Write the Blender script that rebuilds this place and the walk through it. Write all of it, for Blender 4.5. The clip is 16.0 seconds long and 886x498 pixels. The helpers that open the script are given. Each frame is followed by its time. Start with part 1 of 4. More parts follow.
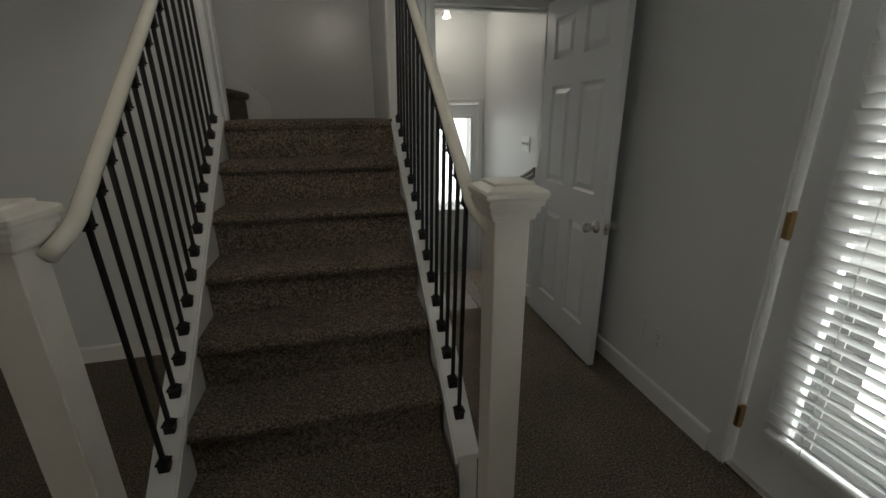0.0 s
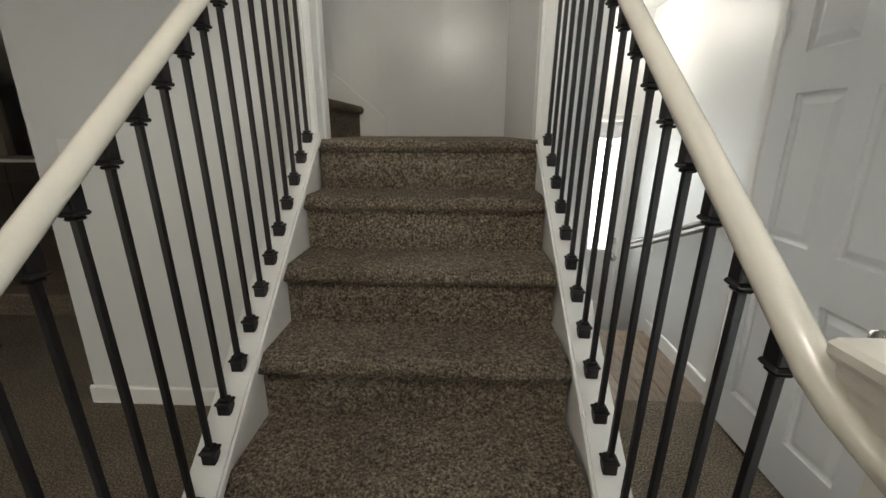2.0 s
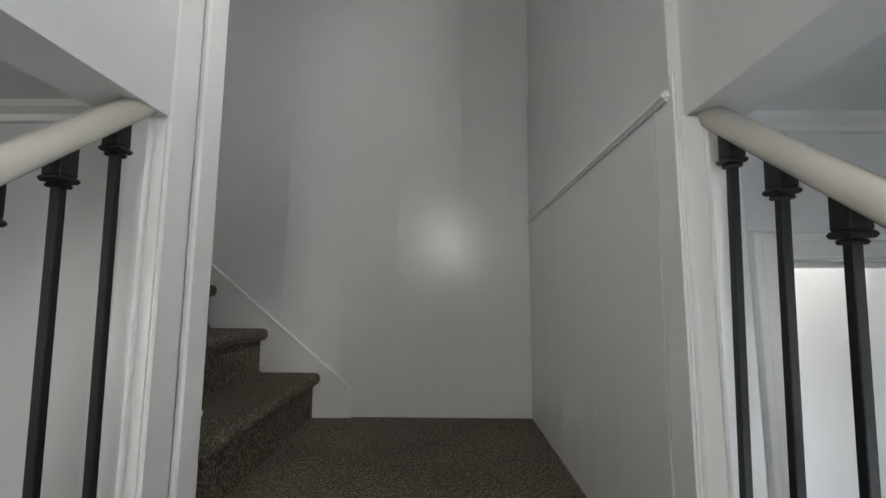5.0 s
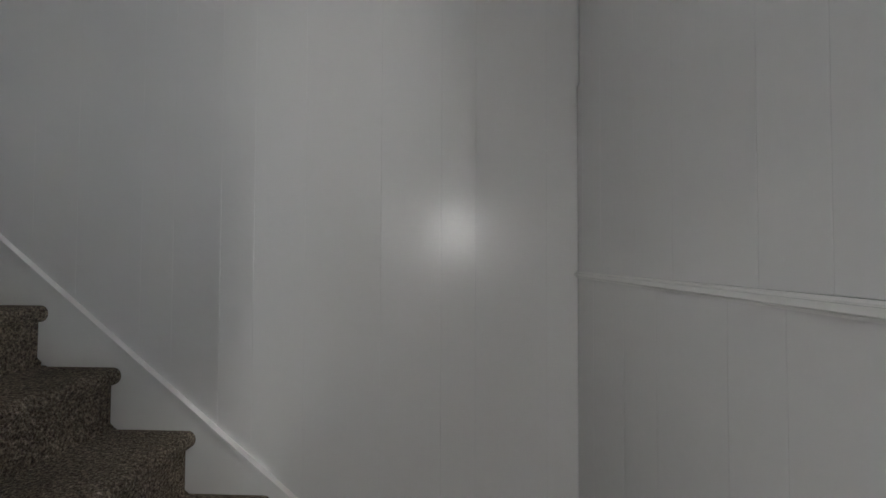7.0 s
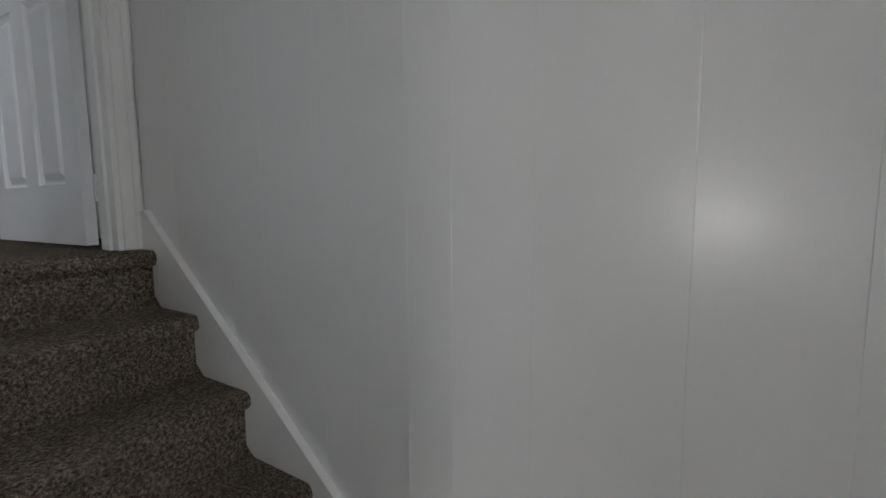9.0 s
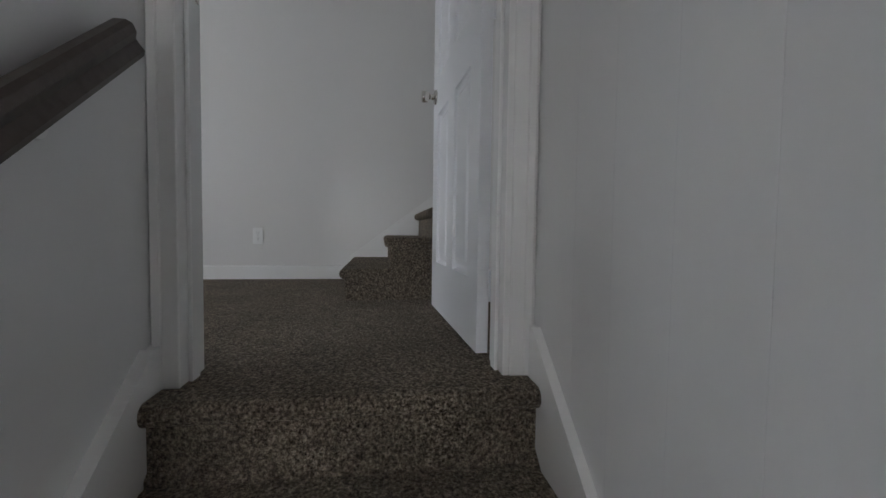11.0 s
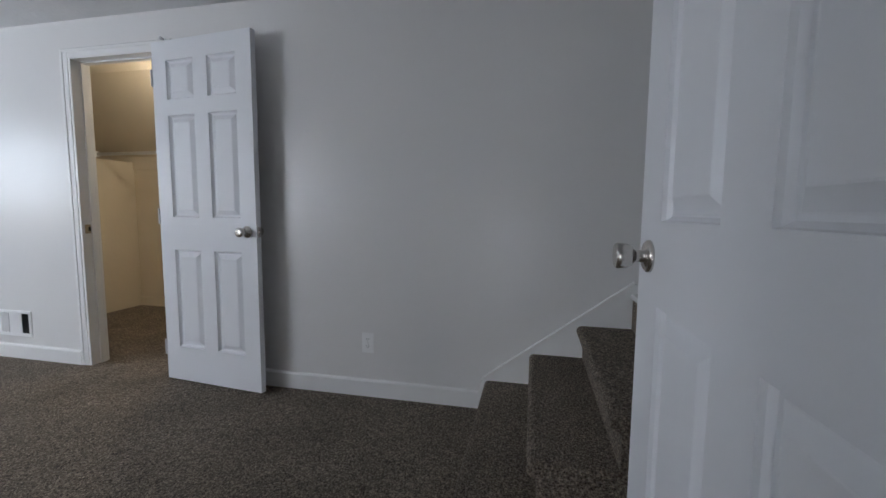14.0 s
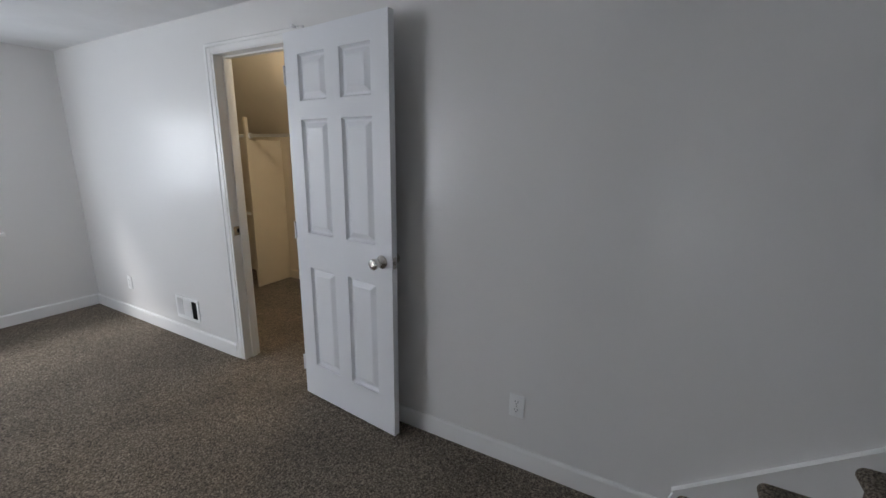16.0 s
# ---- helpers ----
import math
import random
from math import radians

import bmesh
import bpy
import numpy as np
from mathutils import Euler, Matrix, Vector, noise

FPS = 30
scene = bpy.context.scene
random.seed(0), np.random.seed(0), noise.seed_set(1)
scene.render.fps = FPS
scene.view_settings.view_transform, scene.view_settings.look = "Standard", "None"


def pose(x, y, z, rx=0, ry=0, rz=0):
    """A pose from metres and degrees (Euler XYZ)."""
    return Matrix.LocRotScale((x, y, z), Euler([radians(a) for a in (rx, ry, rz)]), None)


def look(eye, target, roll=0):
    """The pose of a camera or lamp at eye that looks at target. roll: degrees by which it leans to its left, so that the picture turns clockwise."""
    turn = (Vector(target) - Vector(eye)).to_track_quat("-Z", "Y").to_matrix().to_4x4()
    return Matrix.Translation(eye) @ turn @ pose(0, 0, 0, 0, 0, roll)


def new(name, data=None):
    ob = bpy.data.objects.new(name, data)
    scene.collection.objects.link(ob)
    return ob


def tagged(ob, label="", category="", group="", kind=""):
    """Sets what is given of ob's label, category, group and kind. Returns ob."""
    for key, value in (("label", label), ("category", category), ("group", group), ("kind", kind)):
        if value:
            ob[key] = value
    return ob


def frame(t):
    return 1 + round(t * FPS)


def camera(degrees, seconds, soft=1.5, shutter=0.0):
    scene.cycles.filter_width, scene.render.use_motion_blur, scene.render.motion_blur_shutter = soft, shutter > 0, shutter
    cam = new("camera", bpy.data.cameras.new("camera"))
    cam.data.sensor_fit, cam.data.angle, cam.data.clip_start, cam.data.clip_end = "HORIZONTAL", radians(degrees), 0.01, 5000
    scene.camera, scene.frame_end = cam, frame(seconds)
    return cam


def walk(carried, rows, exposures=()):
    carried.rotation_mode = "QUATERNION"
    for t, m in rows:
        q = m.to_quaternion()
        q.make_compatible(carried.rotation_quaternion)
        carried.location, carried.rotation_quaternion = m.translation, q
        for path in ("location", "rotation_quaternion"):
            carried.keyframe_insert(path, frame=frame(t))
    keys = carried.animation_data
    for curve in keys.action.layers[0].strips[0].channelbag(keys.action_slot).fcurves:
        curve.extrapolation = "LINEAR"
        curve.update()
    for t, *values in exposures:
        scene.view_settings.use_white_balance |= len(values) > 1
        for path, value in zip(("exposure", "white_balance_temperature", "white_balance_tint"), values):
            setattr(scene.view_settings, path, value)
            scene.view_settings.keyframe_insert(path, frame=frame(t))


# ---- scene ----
cam = camera(94.2, 16.0)
# t, eye, target, roll
PATH = [
    (0, (0.177, -2.37, 1.37), (0.591, -0.514, 0.749), -0.6),
    (0.5, (0.18, -2.187, 1.346), (0.288, -0.323, 0.629), -0.5),
    (1, (0.194, -2.023, 1.341), (0.186, -0.148, 0.647), -0.1),
    (1.5, (0.183, -1.875, 1.348), (0.083, 0.011, 0.69), -0.1),
    (2, (0.133, -1.656, 1.38), (0.05, 0.266, 0.833), 0.1),
    (2.5, (0.088, -1.498, 1.426), (0.035, 0.474, 1.097), -0.2),
    (3, (0.071, -1.351, 1.447), (0.065, 0.634, 1.205), -0.1),
    (3.5, (0.069, -1.09, 1.51), (0.036, 0.907, 1.411), -0.2),
    (4, (0.066, -0.922, 1.678), (-0.071, 1.073, 1.641), 0.2),
    (4.5, (0.056, -0.769, 1.762), (-0.045, 1.223, 1.895), 0.3),
    (5, (0.040, -0.652, 1.887), (0.018, 1.335, 2.113), 0.3),
    (7.5, (0.046, 0.033, 2.346), (-0.067, 2.030, 2.351), 0.2),
    (8, (-0.035, 0.134, 2.431), (-0.392, 2.101, 2.373), 1.0),
    (8.5, (-0.115, 0.464, 2.562), (-0.919, 2.284, 2.363), 0.3),
    (9, (-0.199, 0.539, 2.64), (-1.222, 2.247, 2.449), -0.4),
    (9.5, (-0.271, 0.712, 2.703), (-1.758, 2.041, 2.547), -1.6),
    (10, (-0.38, 0.727, 2.789), (-2.133, 1.678, 2.634), -0.4),
    (10.2, (-0.464, 0.749, 2.803), (-2.29, 1.552, 2.661), -0.0),
    (12.3, (-1.315, 0.938, 3.185), (-3.313, 0.856, 3.152), 0.8),
    (12.5, (-1.374, 0.918, 3.247), (-3.373, 0.861, 3.247), 0.8),
    (13, (-1.517, 0.913, 3.339), (-3.514, 0.808, 3.297), 0.7),
    (13.5, (-1.676, 0.927, 3.487), (-3.651, 0.63, 3.378), 0.6),
    (14, (-1.818, 0.855, 3.578), (-3.764, 0.435, 3.392), 0.5),
    (14.5, (-1.909, 0.771, 3.699), (-3.859, 0.473, 3.369), 0.7),
    (15, (-2.073, 0.727, 3.71), (-3.985, 0.317, 3.288), 0.6),
    (15.5, (-2.191, 0.638, 3.849), (-4.0, -0.096, 3.416), 0.6),
    (16, (-2.322, 0.479, 3.961), (-4.021, -0.473, 3.503), 0.7),
]
EXPOSURE = [
    (0, -1.0, 7200, 6), (0.3, -0.35, 7350, 7), (0.5, 0.22, 7400, 7), (1.0, 0.6, 7400, 8), (1.5, 0.7, 7300, 7), (2.5, 0.55, 7000, 7),
    (3.5, 0.35, 6800, 8), (4.5, 0.3, 6450, 8), (7.5, 0.3, 6350, 10), (10, 0.35, 6250, 10), (12.5, 0.5, 6050, 12), (13.5, 0.35, 5900, 12), (14.5, 0.3, 5950, 12), (16, 0.25, 6100, 12),
]
walk(cam, [(t, look(eye, target, roll)) for t, eye, target, roll in PATH], EXPOSURE)

# ---- world and light ----
world = bpy.data.worlds.new("sky")
world.use_nodes = True
wn = world.node_tree.nodes
sky = wn.new("ShaderNodeTexSky")
sky.sky_type, sky.sun_disc = "NISHITA", False
sky.sun_elevation, sky.sun_rotation = radians(38), radians(140)
world.node_tree.links.new(sky.outputs[0], wn["Background"].inputs[0])
wn["Background"].inputs[1].default_value = 0.12
scene.world = world


def area(name, m, sx, sy, watts, color=(1, 1, 1)):
    lamp = bpy.data.lights.new(name, "AREA")
    lamp.shape, lamp.size, lamp.size_y, lamp.energy, lamp.color = "RECTANGLE", sx, sy, watts, color
    ob = new(name, lamp)
    ob.matrix_world = m
    return ob


sun = bpy.data.lights.new("sun", "SUN")
sun.energy, sun.angle, sun.color = 1.2, radians(12), (1.0, 0.96, 0.9)
sun_ob = new("sun", sun)
sun_ob.matrix_world = look((12, -10, 14), (0, 0, 0))

DAY = (0.86, 0.93, 1.0)
# general fill for the lower room from an added south window, out of view
area("fill_light_family_room", look((-4.6, -5.32, 1.4), (-1.6, 0, 1.1)), 2.9, 1.3, 31, (1.0, 0.96, 0.90))
area("skylight_patio_door", look((1.78, -1.83, 1.1), (0, -1.83, 1.0)), 0.6, 1.5, 40, DAY)
area("skylight_entry", look((1.15, 2.5, 0.9), (1.1, 0, 0.7)), 0.8, 1.1, 14, DAY)
# added fill lamp with no known source: brightens the lower flight and landing wall
area("fill_light_stairwell", look((0.02, -2.06, 2.56), (0.0, -0.8, 0.6)), 0.34, 0.3, 12, (1.0, 0.97, 0.93))
# extra fill aimed along the upper flight at the door casing, source made up
area("fill_light_landing", look((0.55, 0.30, 3.06), (-1.8, 1.0, 3.1)), 0.34, 0.46, 8.5, (1.0, 0.98, 0.96))
area("skylight_bedroom", look((-2.8, -4.42, 3.92), (-2.6, 0, 3.3)), 0.95, 0.8, 9, (0.86, 0.94, 1.0))
# frontal fill for the west wall, added through an unseen east opening
area("fill_light_bedroom_east", look((-0.47, -3.05, 3.85), (-4.0, 0.2, 3.5)), 1.25, 1.0, 24, (0.95, 0.97, 1.0))

closet_bulb = bpy.data.lights.new("closet_bulb", "POINT")
closet_bulb.energy, closet_bulb.color, closet_bulb.shadow_soft_size = 13, (1.0, 0.84, 0.62), 0.05
new("closet_bulb", closet_bulb).location = (-4.75, -1.9, 4.45)

entry_bulb = bpy.data.lights.new("entry_bulb", "POINT")
entry_bulb.energy, entry_bulb.color, entry_bulb.shadow_soft_size = 6.5, (1.0, 0.97, 0.93), 0.10
new("entry_bulb", entry_bulb).location = (1.10, 1.45, 2.10)

# ---- materials ----


def mat(name, base, rough=0.5, metal=0.0, bump=0.0, bump_scale=60.0, mottle=0.0, mottle_scale=3.0, coat=0.0, ior=1.5):
    """Painted or plain surface with broad mottling and a fine relief."""
    m = bpy.data.materials.new(name)
    m.use_nodes = True
    nt = m.node_tree
    p = nt.nodes["Principled BSDF"]
    p.inputs["Base Color"].default_value = (*base, 1)
    p.inputs["Roughness"].default_value, p.inputs["Metallic"].default_value = rough, metal
    p.inputs["Coat Weight"].default_value, p.inputs["IOR"].default_value = coat, ior
    tc = nt.nodes.new("ShaderNodeTexCoord")
    geo = nt.nodes.new("ShaderNodeNewGeometry")
    if mottle:
        n = nt.nodes.new("ShaderNodeTexNoise")
        n.inputs["Scale"].default_value, n.inputs["Detail"].default_value = mottle_scale, 5
        nt.links.new(geo.outputs["Position"], n.inputs["Vector"])
        r = nt.nodes.new("ShaderNodeValToRGB")
        r.color_ramp.elements[0].position, r.color_ramp.elements[1].position = 0.3, 0.7
        r.color_ramp.elements[0].color = (*[c * (1 - mottle) for c in base], 1)
        r.color_ramp.elements[1].color = (*[min(1, c * (1 + mottle)) for c in base], 1)
        nt.links.new(n.outputs[0], r.inputs[0])
        nt.links.new(r.outputs[0], p.inputs["Base Color"])
        mr = nt.nodes.new("ShaderNodeMapRange")
        mr.inputs[3].default_value, mr.inputs[4].default_value = rough * 0.95, min(1, rough * 1.06)
        nt.links.new(n.outputs[0], mr.inputs[0])
        nt.links.new(mr.outputs[0], p.inputs["Roughness"])
    if bump:
        b = nt.nodes.new("ShaderNodeTexNoise")
        b.inputs["Scale"].default_value, b.inputs["Detail"].default_value = bump_scale, 3
        nt.links.new(geo.outputs["Position"], b.inputs["Vector"])
        k = nt.nodes.new("ShaderNodeBump")
        k.inputs["Strength"].default_value, k.inputs["Distance"].default_value = bump, 0.004
        nt.links.new(b.outputs[0], k.inputs["Height"])
        nt.links.new(k.outputs[0], p.inputs["Normal"])
    return m


def carpet_material():
    m = bpy.data.materials.new("carpet")
    m.use_nodes = True
    nt = m.node_tree
    p = nt.nodes["Principled BSDF"]
    p.inputs["Roughness"].default_value = 0.95
    p.inputs["Specular IOR Level"].default_value = 0.1
    p.inputs["Sheen Weight"].default_value = 0.04
    geo = nt.nodes.new("ShaderNodeNewGeometry")
    tuft = nt.nodes.new("ShaderNodeTexNoise")
    tuft.inputs["Scale"].default_value, tuft.inputs["Detail"].default_value, tuft.inputs["Roughness"].default_value = 125, 4, 0.76
    cells = nt.nodes.new("ShaderNodeTexVoronoi")
    cells.inputs["Scale"].default_value = 190
    broad = nt.nodes.new("ShaderNodeTexNoise")
    broad.inputs["Scale"].default_value, broad.inputs["Detail"].default_value = 3.5, 4
    for n in (tuft, cells, broad):
        nt.links.new(geo.outputs["Position"], n.inputs["Vector"])
    ramp = nt.nodes.new("ShaderNodeValToRGB")
    e = ramp.color_ramp.elements
    e[0].position, e[0].color = 0.35, (0.035, 0.028, 0.022, 1)
    e[1].position, e[1].color = 0.67, (0.50, 0.42, 0.325, 1)
    mid = e.new(0.5)
    mid.color = (0.19, 0.155, 0.118, 1)
    nt.links.new(tuft.outputs[0], ramp.inputs[0])
    tone = nt.nodes.new("ShaderNodeMapRange")
    tone.inputs[1].default_value, tone.inputs[2].default_value = 0.3, 0.7
    tone.inputs[3].default_value, tone.inputs[4].default_value = 0.84, 1.14
    nt.links.new(broad.outputs[0], tone.inputs[0])
    mul = nt.nodes.new("ShaderNodeVectorMath")
    mul.operation = "SCALE"
    nt.links.new(ramp.outputs[0], mul.inputs[0])
    clump = nt.nodes.new("ShaderNodeTexNoise")
    clump.inputs["Scale"].default_value, clump.inputs["Detail"].default_value, clump.inputs["Roughness"].default_value = 42, 3, 0.7
    nt.links.new(geo.outputs["Position"], clump.inputs["Vector"])
    spread = nt.nodes.new("ShaderNodeMapRange")
    spread.inputs[1].default_value, spread.inputs[2].default_value = 0.32, 0.68
    spread.inputs[3].default_value, spread.inputs[4].default_value = 0.86, 1.18
    nt.links.new(clump.outputs[0], spread.inputs[0])
    both = nt.nodes.new("ShaderNodeMath")
    both.operation = "MULTIPLY"
    nt.links.new(tone.outputs[0], both.inputs[0])
    nt.links.new(spread.outputs[0], both.inputs[1])
    nt.links.new(both.outputs[0], mul.inputs["Scale"])
    nt.links.new(mul.outputs[0], p.inputs["Base Color"])
    add = nt.nodes.new("ShaderNodeMath")
    add.operation = "SUBTRACT"
    nt.links.new(tuft.outputs[0], add.inputs[0])
    nt.links.new(cells.outputs["Distance"], add.inputs[1])
    k = nt.nodes.new("ShaderNodeBump")
    k.inputs["Strength"].default_value, k.inputs["Distance"].default_value = 0.9, 0.008
    nt.links.new(add.outputs[0], k.inputs["Height"])
    nt.links.new(k.outputs[0], p.inputs["Normal"])
    return m


def wood_material(name, dark, light, scale=6.0, rough=0.45):
    m = bpy.data.materials.new(name)
    m.use_nodes = True
    nt = m.node_tree
    p = nt.nodes["Principled BSDF"]
    p.inputs["Roughness"].default_value = rough
    tc = nt.nodes.new("ShaderNodeTexCoord")
    mp = nt.nodes.new("ShaderNodeMapping")
    mp.inputs["Scale"].default_value = (scale * 6, scale, scale * 6)
    n = nt.nodes.new("ShaderNodeTexNoise")
    n.inputs["Scale"].default_value, n.inputs["Detail"].default_value = 2.0, 6
    info = nt.nodes.new("ShaderNodeObjectInfo")
    addv = nt.nodes.new("ShaderNodeMath")
    addv.operation = "MULTIPLY_ADD"
    addv.inputs[1].default_value, addv.inputs[2].default_value = 0.35, -0.17
    nt.links.new(info.outputs["Random"], addv.inputs[0])
    s = nt.nodes.new("ShaderNodeMath")
    nt.links.new(tc.outputs["Object"], mp.inputs[0])
    nt.links.new(mp.outputs[0], n.inputs["Vector"])
    nt.links.new(n.outputs[0], s.inputs[0])
    nt.links.new(addv.outputs[0], s.inputs[1])
    r = nt.nodes.new("ShaderNodeValToRGB")
    r.color_ramp.elements[0].position, r.color_ramp.elements[1].position = 0.25, 0.75
    r.color_ramp.elements[0].color, r.color_ramp.elements[1].color = (*dark, 1), (*light, 1)
    nt.links.new(s.outputs[0], r.inputs[0])
    nt.links.new(r.outputs[0], p.inputs["Base Color"])
    return m


CARPET = carpet_material()
WALL = mat("wall_paint", (0.76, 0.77, 0.77), 0.42, bump=0.12, bump_scale=90)
BEDWALL = mat("bedroom_wall_paint", (0.80, 0.788, 0.77), 0.27, bump=0.12, bump_scale=90)
PANEL = mat("panel_paint", (0.78, 0.775, 0.77), 0.24, bump=0.10, bump_scale=45, mottle=0.01, mottle_scale=3.0)
TRIM = mat("trim_paint", (0.87, 0.865, 0.85), 0.26, bump=0.05, bump_scale=40, mottle=0.01, mottle_scale=5)
CREAM = mat("cream_gloss", (0.80, 0.76, 0.67), 0.2, bump=0.04, bump_scale=30, mottle=0.04, mottle_scale=6, coat=0.3)
NEWEL = mat("newel_paint", (0.83, 0.79, 0.72), 0.3, bump=0.05, bump_scale=35, mottle=0.04, mottle_scale=6)
DOOR = mat("door_paint", (0.82, 0.83, 0.85), 0.3, bump=0.06, bump_scale=70)
CEILING = mat("ceiling_texture", (0.80, 0.80, 0.80), 0.8, bump=0.9, bump_scale=24, mottle=0.03, mottle_scale=4)
IRON = mat("black_iron", (0.007, 0.0065, 0.008), 0.5, bump=0.1, bump_scale=120, mottle=0.2, mottle_scale=20)
NICKEL = mat("satin_nickel", (0.62, 0.59, 0.55), 0.24, 1.0, mottle=0.05, mottle_scale=30)
BRASS = mat("aged_brass", (0.45, 0.32, 0.16), 0.38, 1.0, mottle=0.15, mottle_scale=30)
PLASTIC = mat("white_plastic", (0.87, 0.87, 0.86), 0.35, mottle=0.02, mottle_scale=20)
DARK = mat("dark_void", (0.02, 0.02, 0.02), 0.7, mottle=0.1)
GREYWOOD = wood_material("grey_rail_wood", (0.16, 0.14, 0.12), (0.25, 0.22, 0.19))
DARKWOOD = wood_material("dark_rail_wood", (0.045, 0.034, 0.028), (0.085, 0.066, 0.055))
PLANK = wood_material("floor_plank", (0.17, 0.125, 0.09), (0.33, 0.25, 0.185))
CABINET = wood_material("dark_cabinet", (0.03, 0.024, 0.02), (0.06, 0.048, 0.04))
TAN = mat("tan_paint", (0.42, 0.36, 0.28), 0.6, bump=0.1, mottle=0.04)
CLOSETPAINT = mat("closet_paint", (0.69, 0.61, 0.47), 0.6, bump=0.5, bump_scale=30, mottle=0.03)
BLIND = mat("blind_slat", (0.85, 0.85, 0.84), 0.4, mottle=0.02)
GLASS = bpy.data.materials.new("glass")
GLASS.use_nodes = True
gp = GLASS.node_tree.nodes["Principled BSDF"]
gp.inputs["Transmission Weight"].default_value, gp.inputs["Roughness"].default_value = 1.0, 0.0
GLOW = bpy.data.materials.new("overcast_sky_glow")
GLOW.use_nodes = True
ge = GLOW.node_tree.nodes["Principled BSDF"]
ge.inputs["Emission Color"].default_value = (0.9, 0.96, 1.0, 1)
ge.inputs["Emission Strength"].default_value = 1.3
BULB = bpy.data.materials.new("lit_bulb")
BULB.use_nodes = True
ge = BULB.node_tree.nodes["Principled BSDF"]
ge.inputs["Emission Color"].default_value = (1.0, 0.86, 0.62, 1)
ge.inputs["Emission Strength"].default_value = 14.0

# ---- mesh helpers ----


def mesh_from(bm, name, material):
    bmesh.ops.recalc_face_normals(bm, faces=bm.faces)
    me = bpy.data.meshes.new(name)
    bm.to_mesh(me)
    bm.free()
    me.materials.append(material)
    return me


def part(name, bm, material, parent=None, label="", smooth=False):
    me = bm if isinstance(bm, bpy.types.Mesh) else mesh_from(bm, name, material)
    if smooth:
        for f in me.polygons:
            f.use_smooth = True
    ob = new(name, me)
    if parent:
        ob.parent = parent
    if label:
        ob["label"] = label
    return ob


def thing(name, label, category, group="", kind="", at=None):
    ob = new(name)
    if at is not None:
        ob.matrix_world = at
    return tagged(ob, label, category, group, kind)


def box(bm, lo, hi, bevel=0.0, segments=1):
    lo, hi = [min(a, b) for a, b in zip(lo, hi)], [max(a, b) for a, b in zip(lo, hi)]
    c = [(a + b) / 2 for a, b in zip(lo, hi)]
    s = [b - a for a, b in zip(lo, hi)]
    r = bmesh.ops.create_cube(bm, size=1, matrix=Matrix.Translation(c) @ Matrix.Diagonal((*s, 1)))
    if bevel:
        edges = list({e for v in r["verts"] for e in v.link_edges})
        bmesh.ops.bevel(bm, geom=edges, offset=bevel, segments=segments, affect="EDGES")
    return bm


def boxes(*items):
    bm = bmesh.new()
    for it in items:
        box(bm, *it)
    return bm


def prism(bm, outline, axis, a, b):
    """Extrudes a 2D outline along an axis; outline in the other two axes, in order."""
    def place(p, q):
        return {"x": (q, p[0], p[1]), "y": (p[0], q, p[1]), "z": (p[0], p[1], q)}[axis]
    va = [bm.verts.new(place(p, a)) for p in outline]
    vb = [bm.verts.new(place(p, b)) for p in outline]
    n = len(outline)
    bm.faces.new(va)
    bm.faces.new(vb[::-1])
    for i in range(n):
        bm.faces.new((va[i], va[(i + 1) % n], vb[(i + 1) % n], vb[i]))
    return bm


def lathe(bm, profile, m=Matrix(), n=20):
    """Turns (radius, height) pairs round local z."""
    rings = []
    for r, h in profile:
        rings.append([bm.verts.new(m @ Vector((r * math.cos(2 * math.pi * i / n), r * math.sin(2 * math.pi * i / n), h))) for i in range(n)])
    for a, b in zip(rings, rings[1:]):
        for i in range(n):
            bm.faces.new((a[i], a[(i + 1) % n], b[(i + 1) % n], b[i]))
    bm.faces.new(rings[0])
    bm.faces.new(rings[-1])
    return bm


def structure(name, bm, material, label="", category=""):
    return tagged(part(name, bm, material), label, category, kind="structure")


def wall(name, axis, a, b, u0, u1, z0, z1, openings, material, label):
    """A wall between a and b on its axis, running from u0 to u1, with openings (u0, u1, z0, z1) cut right through."""
    us = sorted({u0, u1, *[o[0] for o in openings], *[o[1] for o in openings]})
    zs = sorted({z0, z1, *[o[2] for o in openings], *[o[3] for o in openings]})
    solid = {(i, j) for i in range(len(us) - 1) for j in range(len(zs) - 1) if not any(o[0] <= (us[i] + us[i + 1]) / 2 <= o[1] and o[2] <= (zs[j] + zs[j + 1]) / 2 <= o[3] for o in openings)}
    bm = bmesh.new()

    def quad(*corners):
        bm.faces.new([bm.verts.new((d, u, z) if axis == "x" else (u, d, z)) for d, u, z in corners])

    for i, j in solid:
        p, q, g, h = us[i], us[i + 1], zs[j], zs[j + 1]
        for d in (a, b):
            quad((d, p, g), (d, q, g), (d, q, h), (d, p, h))
        for near, (u, w) in (((i - 1, j), ((p, g), (p, h))), ((i + 1, j), ((q, g), (q, h))), ((i, j - 1), ((p, g), (q, g))), ((i, j + 1), ((p, h), (q, h)))):
            if near not in solid:
                quad((a, *u), (a, *w), (b, *w), (b, *u))
    bmesh.ops.remove_doubles(bm, verts=bm.verts, dist=1e-5)
    return structure(name, bm, material, label, "wall")


# ---- large structure ----
R = 0.193
ZL, F2, C1, C2 = 7 * R, 13 * R, 2.27, 4.75

